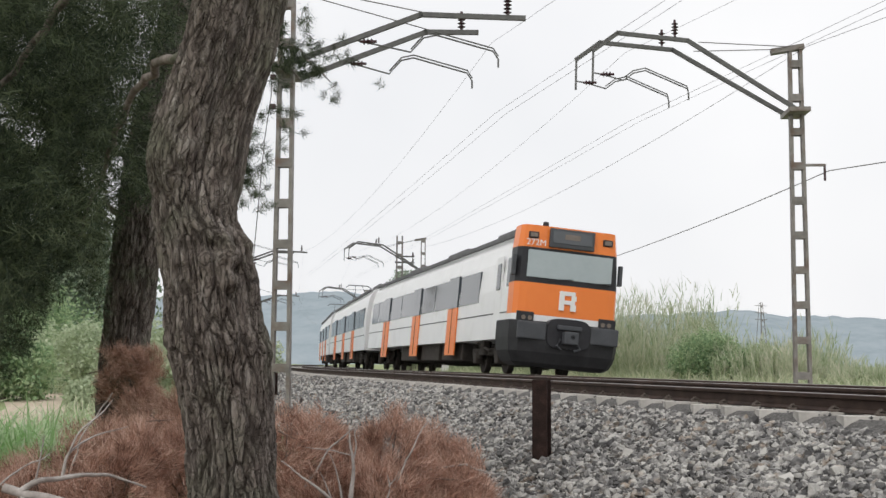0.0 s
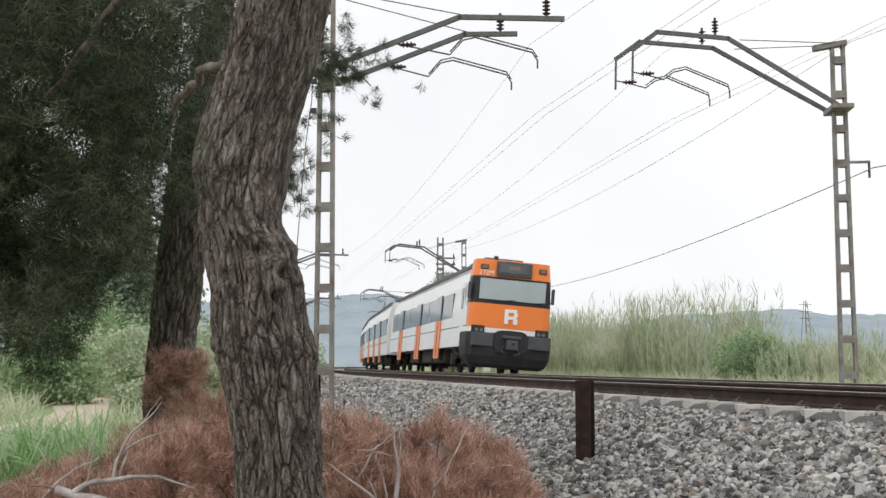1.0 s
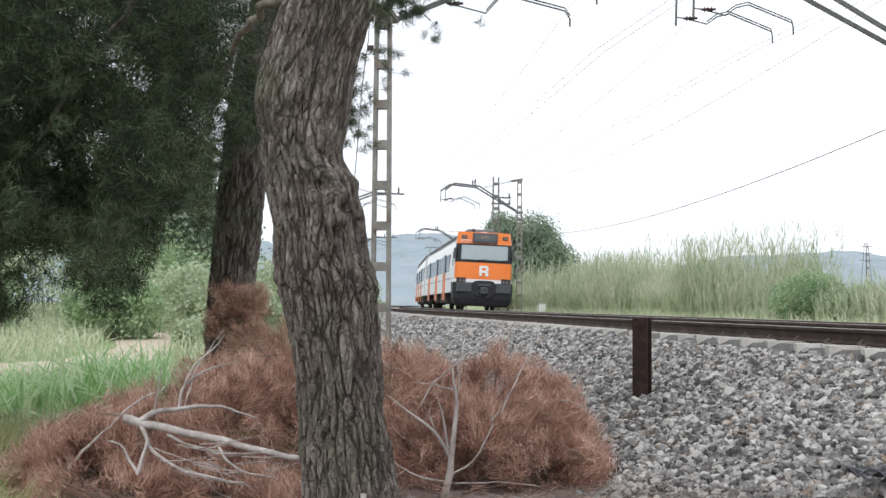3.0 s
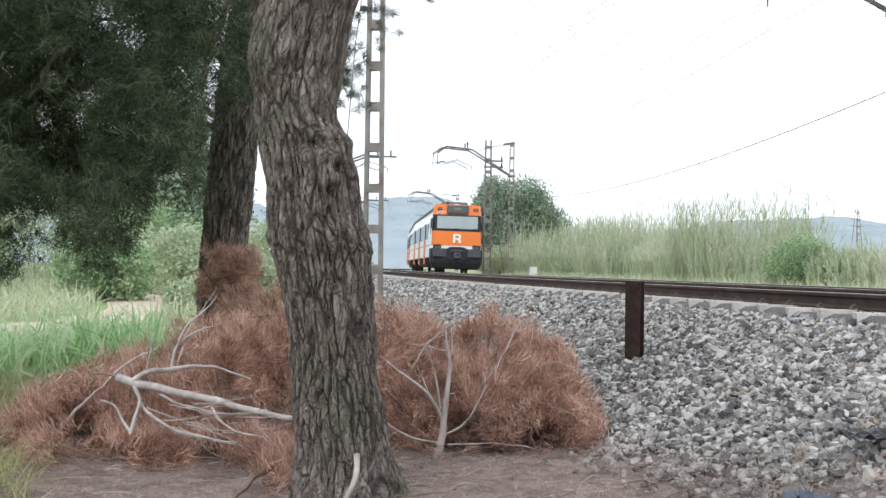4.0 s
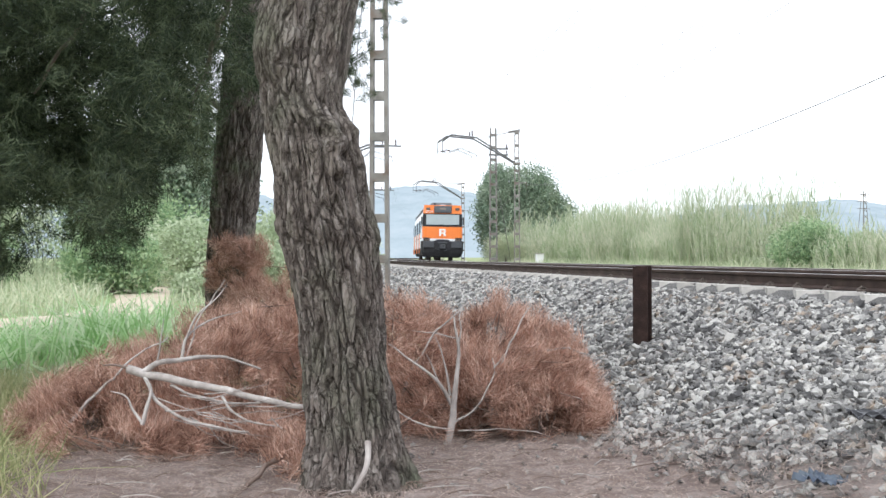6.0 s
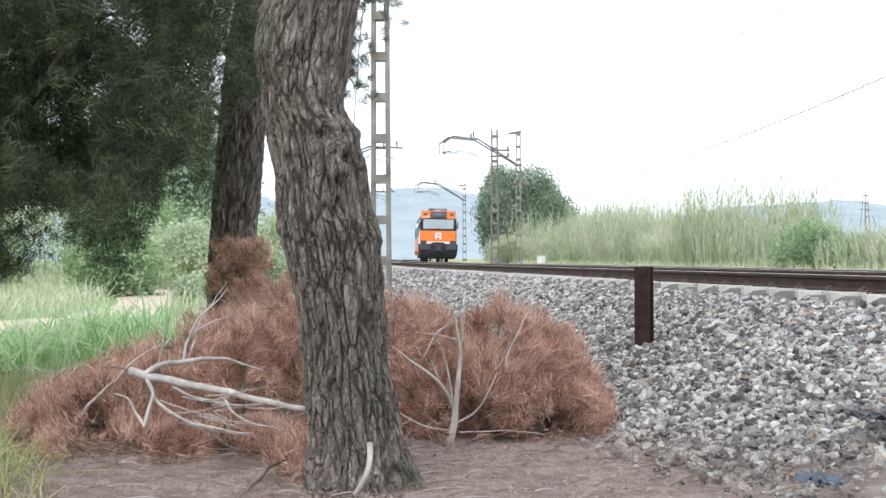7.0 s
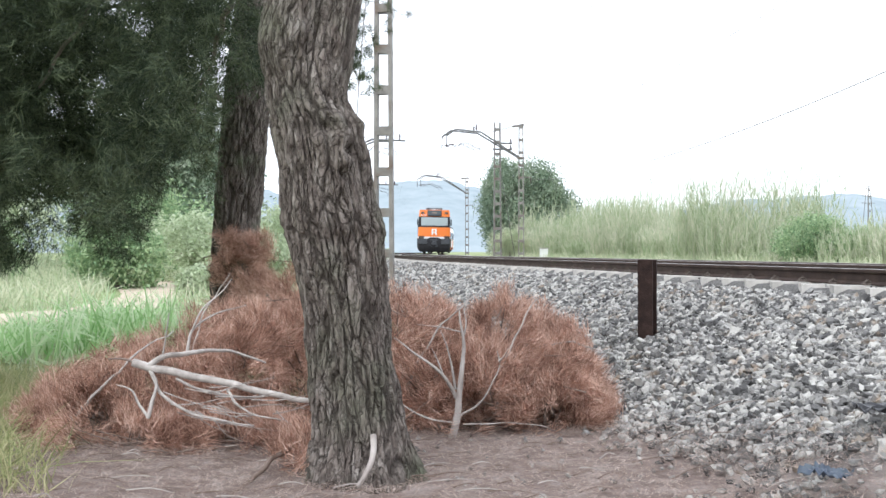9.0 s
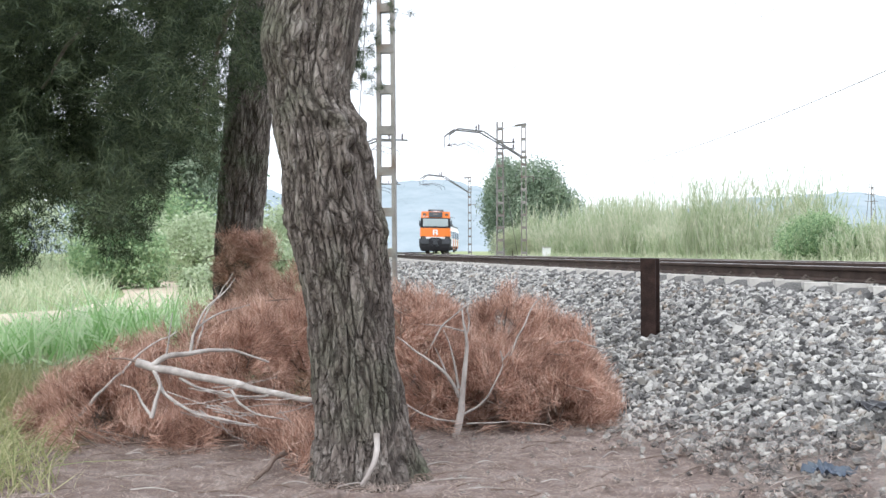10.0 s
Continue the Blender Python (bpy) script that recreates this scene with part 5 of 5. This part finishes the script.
dead_sapling()
broken = empty("broken_stub", pose(0, 0, 0), "pale broken branch stub leaning on the pine's foot", "branch", "dead branches")
limb("branch", [(-0.363, 6.250, 0.315), (-0.357, 6.200, 0.241), (-0.381, 6.150, 0.145), (-0.441, 6.150, 0.061)], 0.018, 0.012, broken, M_deadwood, wob=0.01)
stick = empty("lying_branch", pose(0, 0, 0), "grey dead branch lying on the needle litter", "branch", "dead branches")
limb("branch", [(-1.146, 6.200, -0.031), (-1.043, 6.500, 0.047), (-0.926, 6.800, 0.122), (-0.762, 7.000, 0.210)], 0.012, 0.018, stick, M_twig, wob=0.02)


def litter():
    rng = np.random.default_rng(17)
    n = 60000
    x, y = rng.uniform(-3.0, 2.6, n), rng.uniform(4.8, 8.6, n)
    k = (from_line(x, y) > SPACING + 4.1) | (toe_litter(x, y) > rng.normal(size=n) * 0.15)
    x, y = x[k], y[k]
    a = rng.uniform(0, 2 * np.pi, len(x))
    d = np.stack([np.cos(a), np.sin(a), rng.normal(size=len(x)) * 0.15], -1)
    c = np.column_stack([x, y, ground_z(x, y) + 0.03 + rng.uniform(0, 0.012, len(x))])
    side = unit(np.cross(d, np.array([0, 0, 1.0])))
    ln = rng.uniform(0.04, 0.10, (len(x), 1))
    v = np.stack([c - side * 0.0022, c + side * 0.0022, c + d * ln], 1).reshape(-1, 3)
    tagged(arrays("needle_litter", v, np.arange(len(v)).reshape(-1, 3), M_fallen), "fallen dry pine needles strewn over the soil", "litter", kind="stuff")
    for k in range(84):
        p = np.array([rng.uniform(-2.2, 1.9), rng.uniform(5.6, 7.7), 0])
        a, ln = rng.uniform(-0.6, 0.6), rng.uniform(0.08, 0.30)
        e = p + np.array([math.cos(a), math.sin(a), 0]) * ln
        m = (p + e) / 2 + rng.normal(size=3) * 0.02
        pts = [(q[0], q[1], float(ground_z(q[0], q[1])) + h) for q, h in ((p, 0.03), (m, 0.045), (e, 0.03))]
        tagged(limb("stick", pts, 0.005, 0.002, None, M_twig if k % 3 else M_deadwood, n=8, sides=5), "short dry stick lying on needle litter", "stick", "sticks on the ground")


litter()

# ---- meadow and shrubs on the field side ----
def meadow():
    rng = np.random.default_rng(23)
    n = 2300
    x, y = rng.uniform(-6.4, -2.7, n), rng.uniform(13.6, 17.2, n)
    k = np.array([noise.noise((a * 0.8, b * 0.8, 3)) for a, b in zip(x, y)]) > -0.12
    x, y = x[k], y[k]
    base = np.column_stack([x, y, ground_z(x, y)])
    d = rng.normal(size=(len(x), 3)) * 0.32 + np.array([0, 0, 1])
    v, f = blades(base, d, rng.uniform(0.4, 1.1, len(x)) * np.clip(1.0 + (x + 5.0) * 0.35, 0.35, 1.0), rng.uniform(0.022, 0.05, len(x)), rng.uniform(0.15, 0.6, len(x)), rng)
    tagged(arrays("tall_grass", v, f, M_grass), "bright green broad-bladed grass beside the path", "grass", kind="stuff")
    n = 34000
    x, y = rng.uniform(-34, -2.4, n), 13 + rng.uniform(0, 1, n) ** 1.5 * 52
    lane = np.interp(y, [12, 15, 18.5, 22, 27, 34, 48], [-16, -10.5, -8.0, -7.3, -7.6, -8.6, -12])
    k = (x > -0.62 * y) & (from_line(x, y) > SPACING + 4.6) & (np.abs(x - lane) > 1.3)
    x, y = x[k], y[k]
    base = np.column_stack([x, y, ground_z(x, y)])
    d = rng.normal(size=(len(x), 3)) * 0.35 + np.array([0, 0, 1])
    v, f = blades(base, d, rng.uniform(0.2, 0.7, len(x)) * (1 + y / 90) * np.where((y < 22) & (x < -3.4), 0.35, 1.0), 0.012 + y * 0.0011, rng.uniform(0.1, 0.5, len(x)), rng, segs=2)
    tagged(arrays("meadow_grass", v, f, M_straw), "pale yellow-green meadow grass", "grass", kind="stuff")
    n = 7500
    y = 6.0 + 6.5 * rng.uniform(0, 1, n)
    x = -(0.365 + rng.normal(size=n) * 0.022 + rng.uniform(0, 0.16, n)) * y
    base = np.column_stack([x, y, ground_z(x, y)])
    d = rng.normal(size=(n, 3)) * 0.4 + np.array([0, 0, 1])
    v, f = blades(base, d, rng.uniform(0.12, 0.46, n), 0.009, rng.uniform(0.2, 0.7, n), rng)
    tagged(arrays("grass_tuft", v, f, M_olive), "olive dry grass tuft beside the brush", "grass", kind="stuff")


meadow()


def shrub(name, blobs, size, material, label, category="shrub", group="", seed=1, per=9, trunk=None):
    rng = np.random.default_rng(seed)
    x = sum(b[0][0] for b in blobs) / len(blobs)
    y = sum(b[0][1] for b in blobs) / len(blobs)
    s = empty(name, pose(0, 0, 0), label, category, group)
    c = clumps(blobs, per, rng)
    v, f = leaves(c, size, rng)
    arrays("foliage", v, f, material, s)
    base = trunk or (x, y, 0.12)
    gz = float(ground_z(base[0], base[1]))
    limb("stem", [(base[0], base[1], gz - 0.1), (base[0] + 0.05, base[1], gz + 0.6), (x, y, sum(b[0][2] for b in blobs) / len(blobs))], base[2], base[2] * 0.4, s, M_bark, n=10)
    for k, b in enumerate(blobs):
        limb("limb", [(base[0], base[1], gz + 0.5), ((base[0] + b[0][0]) / 2, (base[1] + b[0][1]) / 2, (gz + 0.5 + b[0][2]) / 2 + 0.2), b[0]], base[2] * 0.5, base[2] * 0.15, s, M_bark, n=8, sides=6)
    return s


for k, (x, y, w, h) in enumerate(((-11.2, 40, 1.6, 2.2), (-5.9, 31, 1.1, 0.9), (-14.0, 30, 1.9, 1.5), (-10.2, 24, 0.8, 0.7), (-16.5, 38, 2.8, 2.6), (-6.2, 40, 1.8, 1.7), (-9.5, 46, 2.6, 2.6), (-19, 48, 3.6, 4.2), (-13.5, 52, 3.6, 4.4), (-4.6, 56, 1.8, 2.3), (-7.6, 62, 3.4, 3.6))):
    g = float(ground_z(x, y))
    shrub("shrub", [((x - 0.4 * w, y, g + 0.5 * h), (0.6 * w, 0.6 * w, 0.5 * h), 130), ((x + 0.45 * w, y + 0.3, g + 0.42 * h), (0.6 * w, 0.6 * w, 0.45 * h), 130), ((x, y - 0.2, g + 0.68 * h), (0.55 * w, 0.5 * w, 0.4 * h), 110)],
          0.03 + y * 0.0014, M_meadow_shrub if k % 4 else M_shrub, "loose light green shrub in the meadow", group="meadow shrubs", seed=50 + k, per=24)

# dark grove behind the meadow
for k, (x, y, w, h) in enumerate(((-15, 66, 4.5, 9), (-24, 60, 5, 10), (-33, 64, 5, 11), (-20, 78, 5, 9), (-42, 58, 5, 10))):
    g = float(ground_z(x, y))
    shrub("grove_tree", [((x - 0.4 * w, y, g + 0.55 * h), (0.6 * w, 0.6 * w, 0.36 * h), 260), ((x + 0.4 * w, y, g + 0.5 * h), (0.6 * w, 0.6 * w, 0.34 * h), 260), ((x, y, g + 0.75 * h), (0.6 * w, 0.6 * w, 0.3 * h), 260)],
          0.20, M_farleaf, "dark green tree behind the meadow", "tree", "grove trees", seed=80 + k, per=12, trunk=(x, y, 0.25))

# ---- reeds, shrubs and a tree on the far side of the line ----
def reeds():
    rng = np.random.default_rng(29)
    n = 420
    y = rng.uniform(15, 92, n)
    d = -6.0 - rng.uniform(0, 1, n) ** 1.3 * 4.8
    p = np.array([on_line(a, b) for a, b in zip(y, d)])
    tall = np.array([noise.noise((b * 0.28, a * 0.12, 2.0)) + 0.5 * noise.noise((b * 0.8, a * 0.4, 6.0)) for a, b in p])
    top = np.interp(p[:, 1], [14, 26, 32, 37, 41, 46, 50, 56, 70, 90], [0.3, 0.35, 0.45, 0.8, 1.6, 2.5, 2.5, 2.3, 2.4, 2.4]) + 3.2 * tall * np.clip((p[:, 1] - 20) / 20, 0.2, 1)
    top = np.clip(top * rng.uniform(0.65, 1.05, n), 0.3, 3.6)
    # canes that fan out of each clump
    k = 30
    a, q = rng.uniform(0, 2 * np.pi, n * k), rng.uniform(0, 1, (n * k, 1)) ** 0.6
    out = np.column_stack([np.cos(a), np.sin(a), np.zeros(n * k)]) * q
    h = np.repeat(top, k) * rng.uniform(0.6, 1.1, n * k)
    base = np.column_stack([np.repeat(p, k, 0), np.zeros(n * k)]) + out * 0.55
    yy = base[:, 1]
    base[:, 2] = ground_z(base[:, 0], yy)
    d0 = out * 0.20 + rng.normal(size=(n * k, 3)) * 0.05 + np.array([0.03, 0, 1])
    v1, f1 = blades(base, d0, h, 0.012 + yy * 0.0002, 0.05, rng, segs=2)
    per = 8
    up = rng.uniform(0.1, 0.98, (n * k * per, 1))
    b2 = np.repeat(base, per, 0) + np.repeat(unit(d0) * h[:, None], per, 0) * up
    d2 = rng.normal(size=(n * k * per, 3)) * np.array([0.22, 0.22, 0.1]) + np.repeat(out, per, 0) * 0.22 + np.array([0, 0, 1.0])
    v2, f2 = blades(b2, d2, rng.uniform(0.25, 0.6, n * k * per) * (0.5 + np.repeat(h, per) * 0.22), 0.015 + np.repeat(yy, per) * 0.0004, rng.uniform(0.05, 0.35, n * k * per), rng, segs=2)
    tagged(arrays("reed_bed", np.vstack([v1, v2]), np.vstack([f1, f2 + len(v1)]), M_reed), "dense bed of tall pale green cane reeds along the line", "reeds", kind="stuff")
    # low weeds at the foot of the bank
    n = 7000
    y = rng.uniform(14, 95, n)
    d = -4.6 - rng.uniform(0, 1, n) * 2.2
    p = np.array([on_line(a, b) for a, b in zip(y, d)])
    base = np.column_stack([p, ground_z(p[:, 0], p[:, 1])])
    v, f = blades(base, rng.normal(size=(n, 3)) * 0.4 + np.array([0, 0, 1]), rng.uniform(0.15, 0.6, n), 0.03, 0.3, rng, segs=2)
    tagged(arrays("bank_weeds", v, f, M_straw), "low pale weeds at the foot of the reeds", "weeds", kind="stuff")


reeds()
for k, (y, d, w, h) in enumerate(((35.0, -6.6, 1.3, 1.35), (37.0, -7.4, 1.2, 1.6), (33.5, -7.2, 1.2, 1.05), (84, -4.6, 1.6, 2.0))):
    x, yy = on_line(y, d)
    g = float(ground_z(x, yy))
    shrub("shrub", [((x - 0.4 * w, yy, g + 0.45 * h), (0.6 * w, 0.6 * w, 0.45 * h), 170), ((x + 0.45 * w, yy + 0.3, g + 0.4 * h), (0.6 * w, 0.6 * w, 0.42 * h), 170), ((x, yy - 0.2, g + 0.66 * h), (0.5 * w, 0.5 * w, 0.42 * h), 150)],
          0.046, M_shrub if k < 3 else M_straw, "rounded green shrub among the reeds", group="shrubs in the reeds", seed=120 + k, per=36)
shrub("broadleaf_tree", [((4.9, 96, 4.6), (1.6, 1.8, 3.4), 420), ((5.6, 97, 6.6), (1.7, 1.8, 2.4), 330), ((8.4, 97, 4.4), (2.4, 2.2, 3.2), 460), ((8.0, 96, 6.4), (2.0, 2.0, 2.3), 330), ((10.2, 97, 4.0), (1.7, 1.6, 2.2), 280), ((6.8, 95, 3.6), (1.9, 1.6, 2.4), 300)],
      0.12, M_farleaf, "round grey-green tree behind the far masts", "tree", seed=140, per=26, trunk=(7.0, 97, 0.3))

# ---- hills with painted haze ----
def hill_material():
    # Distance haze is put into the colour: blue-grey tones and a faint glow.
    m = surface("wooded_hill_painted_haze", [(0.15, 0.19, 0.205), (0.20, 0.245, 0.265), (0.255, 0.29, 0.305)], scale=0.05, rough=1.0, bump=0, spec=0.0)
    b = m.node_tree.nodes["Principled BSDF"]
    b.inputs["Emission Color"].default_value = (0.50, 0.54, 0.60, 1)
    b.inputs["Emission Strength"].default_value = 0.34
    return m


M_hill = hill_material()


def hill(name, az0, az1, dist, height, seed, depth=260):
    n, k = 150, 12
    v = []
    for i in range(n + 1):
        u = i / n
        a = radians(az0 + (az1 - az0) * u)
        env = min(1, 4 * u) * min(1, 4 * (1 - u))
        env = env * env * (3 - 2 * env)
        ridge = height * env * (0.78 + 0.30 * noise.noise((u * 4.5 + seed, seed, 0)) + 0.10 * noise.noise((u * 16 + seed, 1, 0))) + 2.0 * noise.noise((u * 75, seed, 2)) * env
        for j in range(k + 1):
            q = j / k
            r = dist + depth * (q - 1)
            prof = math.sin(q * math.pi / 2) ** 0.9
            v.append((math.sin(a) * r, math.cos(a) * r, -2 + (ridge + 2) * prof + (0.3 * noise.noise((u * 60, q * 20, seed)) if 0 < j < k else 0)))
    i, j = np.meshgrid(np.arange(n), np.arange(k), indexing="ij")
    w = k + 1
    f = np.stack([i * w + j, i * w + j + 1, (i + 1) * w + j + 1, (i + 1) * w + j], -1).reshape(-1, 4)
    tagged(arrays(name, v, f, M_hill, smooth=True), "wooded hill in the distance with blue-grey haze in its colour", "hill", kind="structure")


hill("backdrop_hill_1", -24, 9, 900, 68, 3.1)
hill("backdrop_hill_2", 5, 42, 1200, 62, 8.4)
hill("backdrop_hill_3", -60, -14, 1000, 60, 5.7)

def pylon():
    """A far lattice pylon on the plain before the hills."""
    p = empty("pylon", pose(243, 657, 0, 0, 0, 20), "thin grey lattice power pylon in the distance", "pylon")
    bm = bmesh.new()
    for sx in (-1, 1):
        for sy in (-1, 1):
            bar(bm, (sx * 3, sy * 3, 0), (sx * 0.6, sy * 0.6, 38), 0.3, 0.3)
    for k in range(9):
        z, w = 4 * k + 2, 3 - 2.4 * (4 * k + 2) / 38
        bar(bm, (-w, -w, z), (w, -w, z + 3), 0.2, 0.2)
        bar(bm, (w, -w, z), (-w, -w, z + 3), 0.2, 0.2)
    part("frame", bm, M_galv, p)
    for z in (28, 32, 36):
        bm = bmesh.new()
        bar(bm, (-4.5, 0, z), (4.5, 0, z), 0.3, 0.3)
        part("crossarm", bm, M_galv, p)


pylon()

# ---- ballast stones ----
def stone_shapes(rng, n=28):
    """Angular broken lumps: the hulls of a few jittered corners."""
    out = []
    corners = np.array([(x, y, z) for x in (-1, 1) for y in (-1, 1) for z in (-1, 1)], float)
    while len(out) < n:
        p = corners * rng.uniform(0.35, 1.0, (8, 3)) + rng.normal(size=(8, 3)) * 0.12
        p = np.vstack([p, unit(rng.normal(size=(3, 3))) * 0.95]) * np.array([1.0, rng.uniform(0.6, 0.9), rng.uniform(0.42, 0.72)]) * 1.12
        bm = bmesh.new()
        for q in p:
            bm.verts.new(q)
        r = bmesh.ops.convex_hull(bm, input=bm.verts[:])
        bmesh.ops.delete(bm, geom=[g for g in r["geom_interior"] if isinstance(g, bmesh.types.BMVert)], context="VERTS")
        bmesh.ops.triangulate(bm, faces=bm.faces[:])
        bmesh.ops.recalc_face_normals(bm, faces=bm.faces[:])
        bm.verts.index_update()
        v = np.array([w.co[:] for w in bm.verts])
        f = np.array([[w.index for w in g.verts] for g in bm.faces])
        bm.free()
        if len(v) >= 8:
            out.append((v, f))
    return out


def turn_matrices(rng, n, tilt):
    a, b, c = rng.uniform(0, 2 * np.pi, n), rng.normal(size=n) * tilt, rng.normal(size=n) * tilt
    ca, sa, cb, sb, cc, sc = np.cos(a), np.sin(a), np.cos(b), np.sin(b), np.cos(c), np.sin(c)
    z = np.zeros(n)
    o = np.ones(n)
    Rz = np.stack([np.stack([ca, -sa, z], -1), np.stack([sa, ca, z], -1), np.stack([z, z, o], -1)], 1)
    Rx = np.stack([np.stack([o, z, z], -1), np.stack([z, cb, -sb], -1), np.stack([z, sb, cb], -1)], 1)
    Ry = np.stack([np.stack([cc, z, sc], -1), np.stack([z, o, z], -1), np.stack([-sc, z, cc], -1)], 1)
    return Rz @ Rx @ Ry


def ballast_stones():
    rng = np.random.default_rng(41)
    shapes = stone_shapes(rng)
    V, F, off = [], [], 0
    singles = []
    for y0, y1, d0, d1, n, r0, r1 in ((2.0, 9.5, 5.3, 8.05, 25000, 0.017, 0.036), (9.5, 16.0, 5.2, 8.05, 18000, 0.018, 0.038), (16.0, 28.0, 5.2, 8.05, 15000, 0.023, 0.043), (28, 60, 5.2, 8.0, 9000, 0.033, 0.056), (4, 26, 2.6, 4.6, 2400, 0.018, 0.030), (4, 26, 5.12, 5.25, 500, 0.016, 0.026), (4, 26, 4.62, 4.9, 350, 0.012, 0.018), (2.0, 10.5, 7.85, 8.35, 1700, 0.014, 0.036), (2.0, 10.5, 8.2, 9.6, 1500, 0.010, 0.026), (10, 60, -2.2, 2.6, 5000, 0.03, 0.05)):
        y, d = rng.uniform(y0, y1, n), rng.uniform(d0, d1, n)
        p = np.array([on_line(a, b) for a, b in zip(y, d)])
        r = r0 + (r1 - r0) * rng.uniform(0, 1, n) ** 1.6
        r = np.where(rng.uniform(size=n) < 0.03, r * 1.5, r)
        z = np.interp(d, PROFILE_D, PROFILE_Z) + r * rng.uniform(-0.3, 0.9, n) + 0.010
        R = turn_matrices(rng, n, 0.75)
        k = rng.integers(0, len(shapes), n)
        one = (toe_litter(p[:, 0], p[:, 1]) < -0.1) & (y > 6.2) & (y < 9.4) & (d > 6.6) & (r > 0.028) & (rng.uniform(size=n) < 0.7)
        for i in np.nonzero(one)[0]:
            if len(singles) < 290:
                singles.append((k[i], p[i], z[i] + r[i] * 0.3, r[i], R[i]))
            else:
                one[i] = False
        m = ~one
        over = np.array([toe_litter(a, b) + 0.35 * noise.noise((a * 2.2, b * 2.2, 4.0)) for a, b in p])
        m &= ~((over > 0.05) & (rng.uniform(size=n) < 0.86))
        at = np.column_stack([p, z])
        for q, (sv, sf) in enumerate(shapes):
            g = np.nonzero(m & (k == q))[0]
            w = np.einsum("nij,nvj->nvi", R[g], sv[None] * r[g][:, None, None]) + at[g][:, None, :]
            V.append(w.reshape(-1, 3))
            F.append((np.arange(len(g))[:, None, None] * len(sv) + sf[None]).reshape(-1, 3) + off)
            off += len(g) * len(sv)
    ob = arrays("crushed_stone", np.vstack(V), np.vstack(F), M_stone, BALLAST, "loose grey crushed ballast stones")
    tagged(ob, kind="stuff")
    meshes = []
    for s, faces in shapes:
        me = bpy.data.meshes.new("stone")
        me.from_pydata([tuple(q) for q in s], [], [tuple(int(i) for i in f) for f in faces])
        me.materials.append(M_stone_one)
        meshes.append(me)
    for k, p, z, r, R in singles:
        s = new("stone", meshes[k])
        s.parent = BALLAST
        s.matrix_basis = Matrix.LocRotScale((float(p[0]), float(p[1]), float(z)), Matrix(R.tolist()).to_quaternion(), (float(r),) * 3)


ballast_stones()


def scrap(name, x, y, label, material, w, l, seed):
    """A crumpled sheet of litter."""
    n = 9
    bm = bmesh.new()
    g = [[bm.verts.new(((i / n - 0.5) * w, (j / n - 0.5) * l, 0.03 + 0.05 * abs(noise.noise((i * 0.5 + seed, j * 0.5, seed))) + 0.02 * noise.noise((i * 1.3, j * 1.3, seed)))) for j in range(n + 1)] for i in range(n + 1)]
    for i in range(n):
        for j in range(n):
            bm.faces.new((g[i][j], g[i + 1][j], g[i + 1][j + 1], g[i][j + 1]))
    r = bmesh.ops.extrude_face_region(bm, geom=bm.faces[:])
    for e in r["geom"]:
        if isinstance(e, bmesh.types.BMVert):
            e.co.z += 0.004
    bmesh.ops.recalc_face_normals(bm, faces=bm.faces[:])
    ob = part(name, bm, material)
    ob.matrix_basis = pose(x, y, float(ground_z(x, y)) + 0.03, 0, 0, seed * 40)
    return tagged(ob, label, "litter")


M_bluebag = surface("blue_plastic_film", [(0.045, 0.06, 0.10), (0.12, 0.145, 0.17)], scale=8, rough=0.4, bump=0.3)
M_blackbag = surface("black_plastic_film", [(0.015, 0.015, 0.018), (0.04, 0.04, 0.045)], scale=8, rough=0.35, bump=0.3)
scrap("plastic_wrapper", 1.90, 5.72, "crumpled blue plastic wrapper lying on stones", M_bluebag, 0.16, 0.22, 1.0)
scrap("plastic_sheet", 2.40, 6.28, "torn black plastic sheet lying on the ballast", M_blackbag, 0.28, 0.30, 2.0)


def train_y(t):
    """The cab's distance along the line at t seconds."""
    return 31.0 + 10.2 * t - 0.22 * t * t


def motions():
    times = [0.25 * k for k in range(41)]
    for n, c in enumerate(CARS):
        rows = []
        for t in times:
            y = train_y(t)
            s = n * (CAR_L + 0.25)
            ya = y + s / 1.004
            xa, _ = right_track(ya)
            yb = ya + CAR_L / 1.004
            xb, _ = right_track(yb)
            rows.append((t, pose(xa, ya, FAR_RAIL_Z, 0, cant_at(ya + 4, CANT), math.degrees(math.atan2(xa - xb, yb - ya)))))
        walk(c, rows)
    # the nearest car's wheels roll with its way
    steps = [k / 30 for k in range(301)]
    for w in WHEELS[:4]:
        home = w.matrix_basis.copy()
        walk(w, [(t, home @ Matrix.Rotation(-(train_y(t) - train_y(0)) / 0.44, 4, "X")) for t in steps])


motions()
